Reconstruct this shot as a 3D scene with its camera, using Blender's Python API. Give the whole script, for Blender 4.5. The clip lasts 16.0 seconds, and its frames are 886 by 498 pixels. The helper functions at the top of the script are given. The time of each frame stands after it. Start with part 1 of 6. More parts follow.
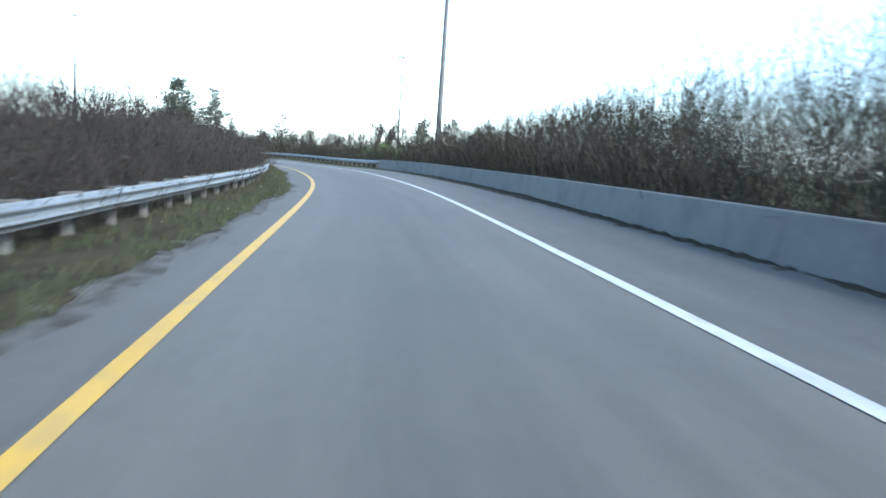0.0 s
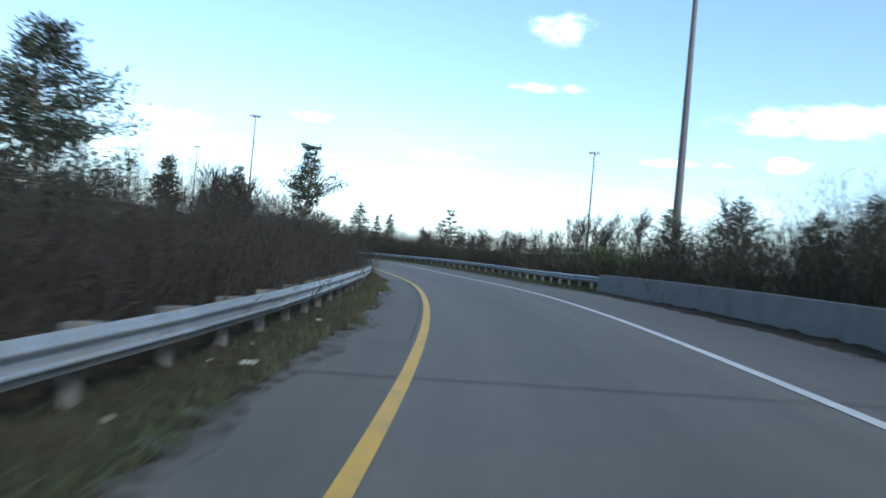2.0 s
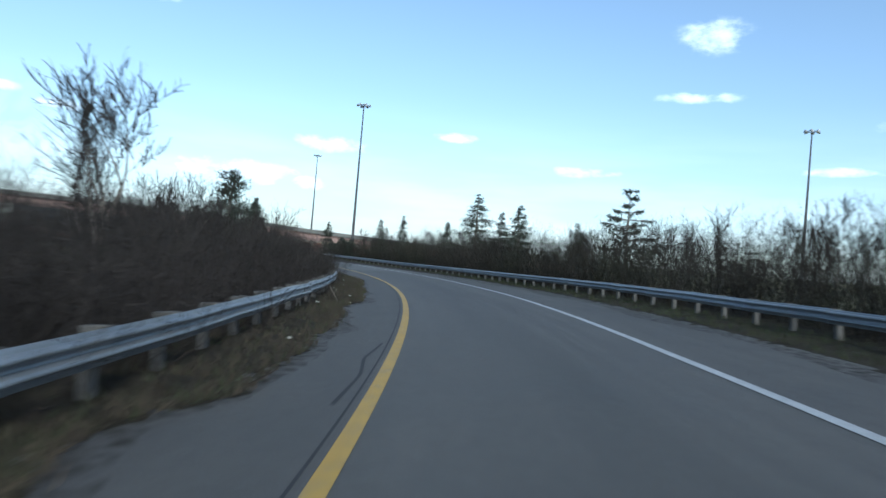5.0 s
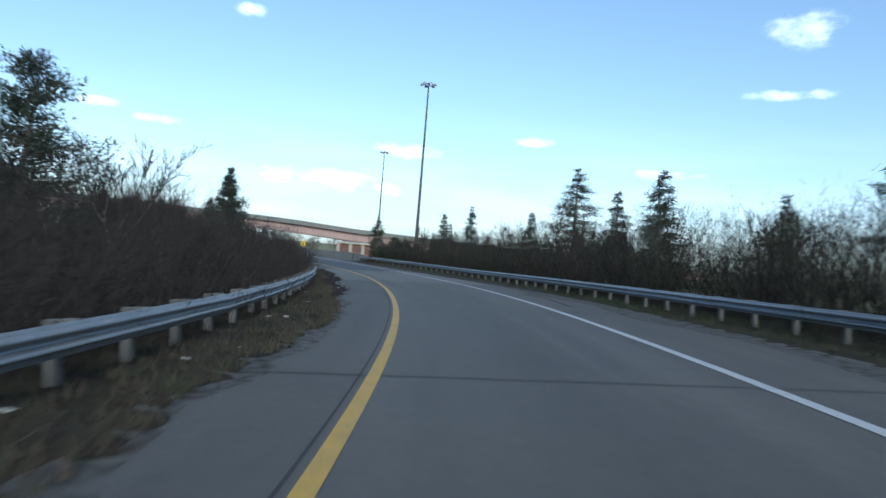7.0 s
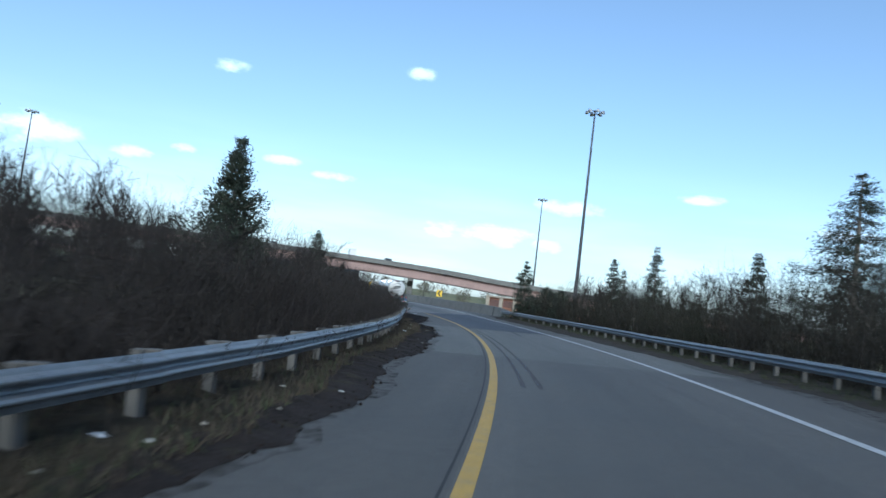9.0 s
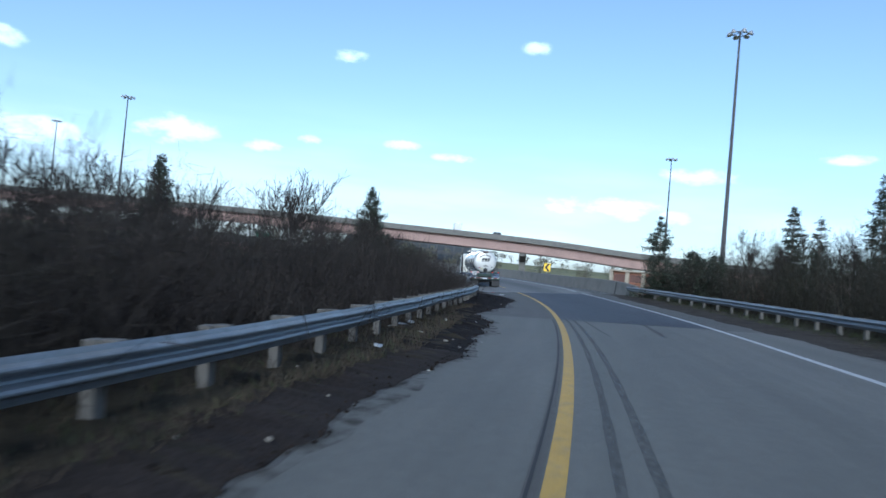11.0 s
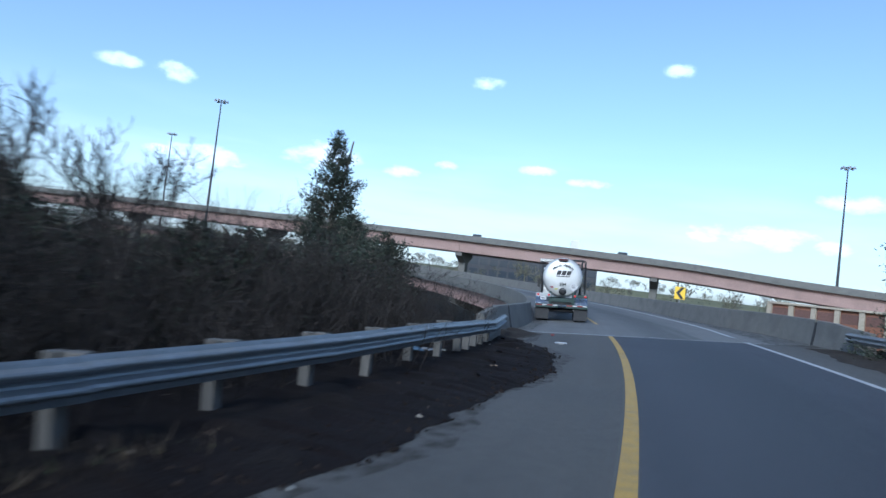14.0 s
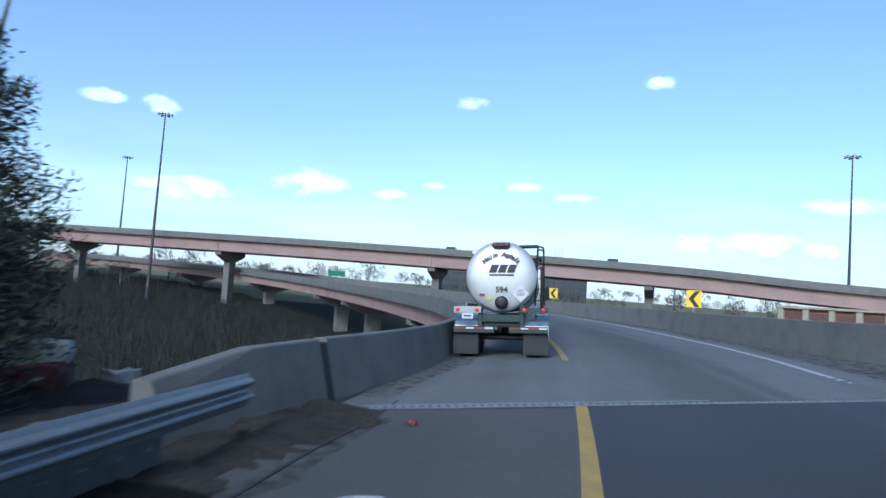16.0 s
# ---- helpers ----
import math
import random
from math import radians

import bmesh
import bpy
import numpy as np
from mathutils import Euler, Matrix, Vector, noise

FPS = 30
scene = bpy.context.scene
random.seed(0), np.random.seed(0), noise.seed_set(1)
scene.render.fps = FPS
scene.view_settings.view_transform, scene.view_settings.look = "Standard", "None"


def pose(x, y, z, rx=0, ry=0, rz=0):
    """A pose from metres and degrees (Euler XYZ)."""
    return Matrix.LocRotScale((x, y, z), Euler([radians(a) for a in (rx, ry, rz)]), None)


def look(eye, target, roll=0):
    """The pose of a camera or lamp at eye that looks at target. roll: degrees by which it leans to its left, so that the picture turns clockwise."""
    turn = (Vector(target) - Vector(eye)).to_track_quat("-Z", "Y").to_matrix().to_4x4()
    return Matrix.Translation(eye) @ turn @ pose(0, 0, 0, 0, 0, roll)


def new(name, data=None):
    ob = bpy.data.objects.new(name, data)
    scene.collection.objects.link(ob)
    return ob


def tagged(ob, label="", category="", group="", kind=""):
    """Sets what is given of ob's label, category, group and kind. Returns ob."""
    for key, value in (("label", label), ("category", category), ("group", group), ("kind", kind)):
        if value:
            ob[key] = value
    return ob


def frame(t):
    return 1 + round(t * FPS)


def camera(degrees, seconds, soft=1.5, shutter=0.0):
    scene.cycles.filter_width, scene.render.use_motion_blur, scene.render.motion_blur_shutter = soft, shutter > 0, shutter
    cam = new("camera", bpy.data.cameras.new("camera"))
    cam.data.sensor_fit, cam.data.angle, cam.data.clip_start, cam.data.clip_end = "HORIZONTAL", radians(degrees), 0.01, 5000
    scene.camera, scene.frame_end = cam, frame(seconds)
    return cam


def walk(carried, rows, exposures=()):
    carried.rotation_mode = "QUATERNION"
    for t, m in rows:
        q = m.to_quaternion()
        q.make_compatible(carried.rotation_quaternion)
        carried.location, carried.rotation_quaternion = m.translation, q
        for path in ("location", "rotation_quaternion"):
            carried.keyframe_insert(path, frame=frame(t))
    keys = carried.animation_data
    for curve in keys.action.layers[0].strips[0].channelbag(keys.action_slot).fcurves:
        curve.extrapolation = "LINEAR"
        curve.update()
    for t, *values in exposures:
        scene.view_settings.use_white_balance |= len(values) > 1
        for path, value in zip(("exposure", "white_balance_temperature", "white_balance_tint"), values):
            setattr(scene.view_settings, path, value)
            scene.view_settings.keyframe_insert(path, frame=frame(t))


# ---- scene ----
# the camera and its drive along the ramp
cam = camera(64.1, 16.0, soft=1.5, shutter=0.4)
walk(cam, [
    (0, pose(1.355, -19.984, 1.447, 83.08, -3.88, -7.42)),
    (0.5, pose(1.388, -11.873, 1.487, 86.19, -4.89, -5.82)),
    (1, pose(1.219, -3.774, 1.516, 89.54, -6.06, -1.32)),
    (1.5, pose(0.981, 4.231, 1.539, 89.63, -5.04, 4.14)),
    (2, pose(0.554, 12.092, 1.557, 90.62, -5.14, 6.86)),
    (2.5, pose(-0.045, 19.812, 1.586, 91.97, -5.04, 10.42)),
    (3, pose(-0.929, 27.287, 1.626, 90.45, -4.98, 11.71)),
    (3.5, pose(-1.981, 34.706, 1.672, 90.62, -4.95, 13.60)),
    (4, pose(-3.328, 42.045, 1.678, 90.78, -4.91, 15.37)),
    (4.5, pose(-4.939, 49.241, 1.641, 90.94, -4.87, 17.06)),
    (5, pose(-6.780, 56.234, 1.596, 91.11, -4.83, 18.60)),
    (5.5, pose(-8.799, 62.969, 1.587, 91.27, -4.79, 19.96)),
    (6, pose(-11.025, 69.426, 1.606, 91.46, -4.72, 21.95)),
    (6.5, pose(-13.312, 75.391, 1.629, 91.41, -4.49, 23.46)),
    (7, pose(-15.579, 80.934, 1.642, 91.03, -4.65, 24.89)),
    (7.5, pose(-17.885, 86.107, 1.643, 91.66, -5.40, 28.69)),
    (8, pose(-20.321, 90.938, 1.634, 92.17, -7.05, 32.15)),
    (8.5, pose(-22.774, 95.502, 1.628, 93.49, -5.86, 35.39)),
    (9, pose(-25.264, 99.803, 1.626, 94.30, -6.99, 37.63)),
    (9.5, pose(-27.748, 104.019, 1.632, 93.61, -6.53, 40.18)),
    (10, pose(-30.294, 108.113, 1.641, 92.92, -6.07, 42.69)),
    (10.5, pose(-32.890, 112.081, 1.649, 92.23, -5.62, 45.17)),
    (11, pose(-35.527, 115.918, 1.656, 91.54, -5.16, 47.63)),
    (11.5, pose(-38.196, 119.619, 1.664, 90.85, -4.70, 50.07)),
    (12, pose(-40.845, 123.221, 1.672, 90.61, -4.72, 50.65)),
    (12.5, pose(-43.414, 126.616, 1.681, 91.05, -4.23, 50.49)),
    (13, pose(-46.019, 129.882, 1.687, 92.76, -5.03, 53.30)),
    (13.5, pose(-48.691, 133.120, 1.694, 92.73, -5.36, 54.38)),
    (14, pose(-51.408, 136.254, 1.698, 92.47, -6.82, 58.38)),
    (14.5, pose(-54.233, 139.381, 1.703, 92.18, -6.88, 57.64)),
    (15, pose(-57.048, 142.414, 1.714, 91.98, -5.93, 56.93)),
    (15.5, pose(-59.796, 145.204, 1.729, 92.90, -5.59, 57.50)),
    (16, pose(-62.574, 147.960, 1.749, 94.17, -4.15, 57.81)),
], exposures=((0, 2.05, 5600, 0), (0.5, 1.85, 5600, 0), (1.0, 1.35, 5550, 0), (1.5, 1.05, 5500, 0), (2.0, 0.82, 5500, 0), (3.0, 0.55, 5500, 0), (5.5, 0.42, 5450, 0), (9.0, 0.36, 5280, 1), (11.5, 0.36, 5150, 4), (16.0, 0.36, 5050, 5)))

# plan of the ramp: curvature, bank, grade, lane width, rail offsets along the yellow line
KNOTS = [-15.0, -2.1, 10.8, 23.7, 36.6, 49.5, 62.4, 75.3, 88.2, 101.1, 113.9, 126.8, 139.7, 152.6, 165.5, 178.4, 200.0, 220.0, 240.0, 265.0, 295.0, 330.0, 370.0, 430.0]
BEND = [-0.00043, 0.00135, 0.00496, 0.00588, 0.00538, 0.00515, 0.00455, 0.00435, 0.00506, 0.00500, 0.00480, 0.00483, 0.00391, 0.00457, 0.00543, 0.00468, 0.00711, 0.00692, 0.00516, 0.00429, 0.00420, 0.00471, 0.00527, 0.00556]
BANK_AT, BANK = [0, 40, 90, 140, 165, 185, 230], [0.0277, 0.0383, 0.0460, 0.0271, 0.0373, 0.0608, 0.0192]
SIDE_AT = [-15, 10, 30, 50, 70, 90, 110, 130, 150, 178, 190]
LANE = [4.88, 4.96, 5.08, 5.00, 4.96, 5.12, 5.31, 5.36, 5.36, 5.32, 5.69]
RAIL_L = [2.54, 2.35, 2.40, 1.95, 2.69, 2.95, 3.38, 3.64, 4.03, 3.44, 3.19]
RAIL_R = [8.38, 9.32, 9.63, 9.43, 10.15, 9.83, 9.52, 9.45, 9.56, 9.63, 9.66]
GRADE_AT = [-15, 10, 30, 50, 70, 90, 110, 130, 150, 175, 200, 225, 255, 290, 330, 370, 410]
GRADE = [0.0051, 0.0026, 0.0070, -0.0088, 0.0047, -0.0009, 0.0024, 0.0021, 0.0025, 0.0083, 0.0193, 0.0178, 0.0270, 0.0373, 0.0372, 0.0312, 0.0221]

STATIONS = np.arange(-60, 451, 1.0)


def plan_line():
    kap = np.interp(STATIONS, KNOTS, BEND)
    th = np.concatenate([[0], np.cumsum((kap[1:] + kap[:-1]) / 2)])
    th -= th[60]
    mid = (th[1:] + th[:-1]) / 2
    x = np.concatenate([[0], np.cumsum(-np.sin(mid))])
    y = np.concatenate([[0], np.cumsum(np.cos(mid))])
    gr = np.interp(STATIONS, GRADE_AT, GRADE)
    z = np.concatenate([[0], np.cumsum((gr[1:] + gr[:-1]) / 2)])
    return th, x - x[60], y - y[60], z - z[60]


TH, RX, RY, RZ = plan_line()


def at(s, off=0.0, up=0.0):
    """World points at station s, off metres right of the yellow line, up metres above the banked surface."""
    s, off, up = np.broadcast_arrays(np.asarray(s, float), np.asarray(off, float), np.asarray(up, float))
    t, b = np.interp(s, STATIONS, TH), np.interp(s, BANK_AT, BANK)
    lx, lz = off * np.cos(b) - up * np.sin(b), off * np.sin(b) + up * np.cos(b)
    return np.stack([np.interp(s, STATIONS, RX) + np.cos(t) * lx, np.interp(s, STATIONS, RY) + np.sin(t) * lx,
                     np.interp(s, STATIONS, RZ) + lz], -1)


def heading(s):
    return float(np.interp(s, STATIONS, TH))


def bank_at(s):
    return float(np.interp(s, BANK_AT, BANK))


def lane(s):
    return np.interp(s, SIDE_AT, LANE)


def rail_l(s):
    return -np.interp(s, SIDE_AT, RAIL_L)


def rail_r(s):
    return np.interp(s, SIDE_AT, RAIL_R)


def stand(s, off, up=0.0, turn=0.0, banked=True):
    """A pose on the road surface, y axis ahead."""
    p = at(s, off, up)
    return Matrix.Translation(p) @ Matrix.Rotation(heading(s) + turn, 4, "Z") @ Matrix.Rotation(-bank_at(s) if banked else 0, 4, "Y")


def station_of(px, py):
    """Station and offset of world points."""
    px, py = np.asarray(px, float), np.asarray(py, float)
    k = np.empty(px.shape, int)
    for i in range(0, px.size, 20000):
        sl = slice(i, i + 20000)
        k.flat[sl] = np.argmin((px.flat[sl][:, None] - RX) ** 2 + (py.flat[sl][:, None] - RY) ** 2, 1)
    dx, dy, t = px - RX[k], py - RY[k], TH[k]
    return STATIONS[k] - np.sin(t) * dx + np.cos(t) * dy, np.cos(t) * dx + np.sin(t) * dy


def ease(v):
    v = np.clip(v, 0, 1)
    return v * v * (3 - 2 * v)


def land(px, py):
    """Height of the natural ground."""
    s, o = station_of(px, py)
    base = at(np.minimum(s, 196), np.clip(o, -9, 16))[..., 2] - 0.12
    near = ease((np.abs(o - 3) - 10) / 60)
    z = base * (1 - near) + near * 0.2
    r = np.hypot(px + 40, py - 120)
    z = z - 7.0 * ease((s - 172 + np.maximum(0, -o - 5.5) * 0.4) / 18) * (1 - ease((r - 130) / 110))
    z = z + 9.5 * ease((r - 185) / 260) * (0.86 + 0.14 * np.sin(np.arctan2(py - 120, px + 40) * 5 + 1.0))
    return z


# ---- light ----
SUN_AZ, SUN_EL = math.atan2(0.6, -0.8), radians(30)
world = bpy.data.worlds.new("sky")
scene.world = world
world.use_nodes = True
wn, wl = world.node_tree.nodes, world.node_tree.links
wn.clear()
w_out = wn.new("ShaderNodeOutputWorld")
w_bg = wn.new("ShaderNodeBackground")
w_sky = wn.new("ShaderNodeTexSky")
w_sky.sky_type, w_sky.sun_disc = "NISHITA", False
w_sky.sun_elevation, w_sky.sun_rotation = SUN_EL, SUN_AZ
w_sky.air_density, w_sky.dust_density, w_sky.ozone_density = 1.0, 1.6, 1.7
w_bg.inputs["Strength"].default_value = 0.15
w_tc = wn.new("ShaderNodeTexCoord")


def w_math(op, a, b=None, clamp=False):
    m = wn.new("ShaderNodeMath")
    m.operation, m.use_clamp = op, clamp
    for i, v in enumerate((a, b)):
        if v is None:
            continue
        if isinstance(v, (int, float)):
            m.inputs[i].default_value = v
        else:
            wl.new(v, m.inputs[i])
    return m.outputs[0]


# fair-weather clouds: azimuth and elevation in degrees, half width and half height in degrees
CLOUDS = [(84.7, 13.0, 2.0, 0.7), (80.9, 13.0, 2.0, 1.0), (78.0, 7.1, 4.6, 1.4), (81.3, 7.1, 2.3, 0.7), (69.4, 8.6, 4.3, 1.7), (62.7, 8.2, 2.3, 0.7), (59.3, 9.1, 1.4, 0.6), (51.7, 9.5, 2.0, 0.6),
          (47.4, 8.9, 2.6, 0.6), (56.8, 15.9, 2.0, 0.7), (41.6, 17.8, 1.6, 0.7), (28.3, 8.7, 4.0, 1.0), (38.5, 5.6, 4.0, 0.8), (33.5, 5.6, 2.6, 1.1), (29.9, 5.4, 2.0, 0.9), (-1.1, 18.4, 3.4, 1.6),
          (-0.4, 14.0, 4.0, 0.6), (35.6, 6.1, 7.4, 0.9), (7.9, 8.1, 3.4, 0.7), (18.3, 10.1, 2.3, 0.6), (-10.9, 8.7, 5.2, 0.5), (-18.5, 8.8, 2.3, 0.9), (-22.6, 11.9, 11.4, 1.7), (110, 9, 7.0, 1.5), (-110, 10, 9.0, 2.0)]
w_nz = wn.new("ShaderNodeTexNoise")
w_nz.inputs["Scale"].default_value, w_nz.inputs["Detail"].default_value, w_nz.inputs["Roughness"].default_value = 26.0, 8.0, 0.58
w_flat = wn.new("ShaderNodeMapping")
w_flat.inputs["Scale"].default_value = (1.0, 1.0, 1.9)
wl.new(w_tc.outputs["Generated"], w_flat.inputs[0])
wl.new(w_flat.outputs[0], w_nz.inputs["Vector"])
w_sep = wn.new("ShaderNodeSeparateXYZ")
wl.new(w_tc.outputs["Generated"], w_sep.inputs[0])
cover = None
for az, el, ha, he in CLOUDS:
    a, e = radians(az), radians(el)
    ahead = Vector((-math.sin(a) * math.cos(e), math.cos(a) * math.cos(e), math.sin(e)))
    side, rise = Vector((math.cos(a), math.sin(a), 0)), Vector((math.sin(a) * math.sin(e), -math.cos(a) * math.sin(e), math.cos(e)))
    terms = []
    for v, half in ((side, radians(ha)), (rise, radians(he))):
        d = wn.new("ShaderNodeVectorMath")
        d.operation = "DOT_PRODUCT"
        wl.new(w_tc.outputs["Generated"], d.inputs[0])
        d.inputs[1].default_value = v / half
        sub = w_math("SUBTRACT", d.outputs["Value"], v.dot(ahead) / half)
        terms.append(w_math("MULTIPLY", sub, sub))
    front = wn.new("ShaderNodeVectorMath")
    front.operation = "DOT_PRODUCT"
    wl.new(w_tc.outputs["Generated"], front.inputs[0])
    front.inputs[1].default_value = ahead
    blob = w_math("MULTIPLY", w_math("SUBTRACT", 1.0, w_math("ADD", *terms), True), w_math("GREATER_THAN", front.outputs["Value"], 0.5))
    cover = blob if cover is None else w_math("MAXIMUM", cover, blob)
w_edge = wn.new("ShaderNodeMapRange")
w_edge.interpolation_type = "SMOOTHSTEP"
for k, v in (("From Min", 0.0), ("From Max", 0.95), ("To Min", 0.0), ("To Max", 1.0)):
    w_edge.inputs[k].default_value = v
wl.new(w_math("ADD", w_math("SUBTRACT", cover, 0.22), w_math("MULTIPLY", w_math("SUBTRACT", w_nz.outputs["Fac"], 0.5), 2.6)), w_edge.inputs["Value"])
w_soft = w_math("MULTIPLY", cover, 1.5, True)
w_fac = w_math("MULTIPLY", w_edge.outputs[0], w_soft)
# thin bright veil low over the horizon
w_thin, w_band = wn.new("ShaderNodeTexNoise"), wn.new("ShaderNodeMapping")
w_band.inputs["Scale"].default_value = (1.0, 1.0, 6.0)
w_thin.inputs["Scale"].default_value, w_thin.inputs["Detail"].default_value = 4.0, 6.0
wl.new(w_tc.outputs["Generated"], w_band.inputs[0])
wl.new(w_band.outputs[0], w_thin.inputs["Vector"])
w_low, w_part = wn.new("ShaderNodeMapRange"), wn.new("ShaderNodeMapRange")
for node, lo, hi, a, b in ((w_low, 0.02, 0.24, 0.5, 0.0), (w_part, 0.35, 0.65, 0.25, 1.0)):
    node.interpolation_type = "SMOOTHSTEP"
    for k, v in (("From Min", lo), ("From Max", hi), ("To Min", a), ("To Max", b)):
        node.inputs[k].default_value = v
wl.new(w_sep.outputs["Z"], w_low.inputs["Value"])
wl.new(w_thin.outputs["Fac"], w_part.inputs["Value"])
w_fac = w_math("MAXIMUM", w_fac, w_math("MULTIPLY", w_low.outputs[0], w_part.outputs[0]))
w_mix = wn.new("ShaderNodeMix")
w_mix.data_type = "RGBA"
w_mix.inputs["B"].default_value = (8.6, 8.9, 9.4, 1)
wl.new(w_math("MULTIPLY", w_fac, 0.6), w_mix.inputs["Factor"])
w_hsv = wn.new("ShaderNodeHueSaturation")
w_hsv.inputs["Saturation"].default_value = 0.88
wl.new(w_sky.outputs[0], w_hsv.inputs["Color"])
wl.new(w_hsv.outputs[0], w_mix.inputs["A"])
wl.new(w_mix.outputs["Result"], w_bg.inputs["Color"])
wl.new(w_bg.outputs[0], w_out.inputs[0])

sun = new("sun", bpy.data.lights.new("sun", "SUN"))
sun.data.energy, sun.data.angle, sun.data.color = 2.1, radians(14), (1.0, 0.94, 0.85)
toward = Vector((0.6, -0.8, 0)).normalized() * math.cos(SUN_EL) + Vector((0, 0, math.sin(SUN_EL)))
sun.matrix_world = look((0, 0, 60), Vector((0, 0, 60)) - toward)


# ---- materials ----
def material(name, color, rough=0.8, metal=0.0, vary=0.0, grain=40.0, stain=0.0, stain_scale=0.6, stain_color=(0.05, 0.045, 0.04), bump=0.0, bump_scale=60.0,
             random_tint=0.0, spec=0.5, stretch=None, island=0.0):
    """A painted, mineral or organic surface: fine grain, broad stains and relief."""
    mat = bpy.data.materials.new(name)
    mat.use_nodes = True
    nt = mat.node_tree
    nd, lk = nt.nodes, nt.links
    bsdf = nd["Principled BSDF"]
    bsdf.inputs["Roughness"].default_value, bsdf.inputs["Metallic"].default_value = rough, metal
    bsdf.inputs["Specular IOR Level"].default_value = spec
    tc = nd.new("ShaderNodeTexCoord")
    vec = tc.outputs["Object"]
    if stretch:
        mp = nd.new("ShaderNodeMapping")
        mp.inputs["Scale"].default_value = stretch
        lk.new(vec, mp.inputs[0])
        vec = mp.outputs[0]

    def noise_tex(scale, detail=5.0):
        n = nd.new("ShaderNodeTexNoise")
        n.inputs["Scale"].default_value, n.inputs["Detail"].default_value = scale, detail
        lk.new(vec, n.inputs["Vector"])
        return n.outputs["Fac"]

    def ramp(fac, lo, hi, a, b):
        r = nd.new("ShaderNodeMapRange")
        r.inputs["From Min"].default_value, r.inputs["From Max"].default_value = lo, hi
        r.inputs["To Min"].default_value, r.inputs["To Max"].default_value = a, b
        lk.new(fac, r.inputs["Value"])
        return r.outputs[0]

    def scaled(col, fac):
        m = nd.new("ShaderNodeMix")
        m.data_type, m.blend_type = "RGBA", "MULTIPLY"
        m.inputs["Factor"].default_value = 1.0
        lk.new(col, m.inputs["A"])
        lk.new(fac, m.inputs["B"])
        return m.outputs["Result"]

    rgb = nd.new("ShaderNodeRGB")
    rgb.outputs[0].default_value = (*color, 1)
    col = rgb.outputs[0]
    if vary:
        col = scaled(col, ramp(noise_tex(grain), 0.3, 0.7, 1 - vary, 1 + vary))
        col = scaled(col, ramp(noise_tex(grain * 0.11, 3), 0.3, 0.7, 1 - vary * 0.6, 1 + vary * 0.6))
    if random_tint:
        info = nd.new("ShaderNodeObjectInfo")
        col = scaled(col, ramp(info.outputs["Random"], 0, 1, 1 - random_tint, 1 + random_tint))
    if island:
        geo = nd.new("ShaderNodeNewGeometry")
        col = scaled(col, ramp(geo.outputs["Random Per Island"], 0, 1, 1 - island, 1 + island))
    if stain:
        mx = nd.new("ShaderNodeMix")
        mx.data_type = "RGBA"
        mx.inputs["B"].default_value = (*stain_color, 1)
        lk.new(ramp(noise_tex(stain_scale, 8), 0.48, 0.72, 0, stain), mx.inputs["Factor"])
        lk.new(col, mx.inputs["A"])
        col = mx.outputs["Result"]
    lk.new(col, bsdf.inputs["Base Color"])
    if bump:
        b = nd.new("ShaderNodeBump")
        b.inputs["Strength"].default_value, b.inputs["Distance"].default_value = min(1.0, bump), 0.02
        lk.new(noise_tex(bump_scale, 6), b.inputs["Height"])
        lk.new(b.outputs[0], bsdf.inputs["Normal"])
    return mat


def glow(name, color, strength, base=(0.3, 0.02, 0.02)):
    mat = material(name, base, 0.25)
    b = mat.node_tree.nodes["Principled BSDF"]
    b.inputs["Emission Color"].default_value, b.inputs["Emission Strength"].default_value = (*color, 1), strength
    return mat


M_LANE = material("worn_asphalt", (0.075, 0.070, 0.062), 0.75, 0, 0.16, 55, 0.35, 0.35, (0.05, 0.051, 0.053), 0.5, 120)
M_SHOULDER = material("shoulder_asphalt", (0.068, 0.064, 0.058), 0.8, 0, 0.18, 50, 0.4, 0.4, (0.042, 0.042, 0.042), 0.5, 110)
M_PATCH = material("fresh_asphalt", (0.036, 0.036, 0.043), 0.7, 0, 0.2, 60, 0.7, 0.22, (0.023, 0.021, 0.028), 0.5, 130)
M_SLAB = material("pale_worn_asphalt", (0.098, 0.096, 0.086), 0.78, 0, 0.14, 55, 0.35, 0.35, (0.075, 0.074, 0.07), 0.5, 120)
M_DECK = material("concrete_deck", (0.12, 0.12, 0.117), 0.8, 0, 0.12, 30, 0.4, 0.5, (0.075, 0.075, 0.075), 0.35, 80)


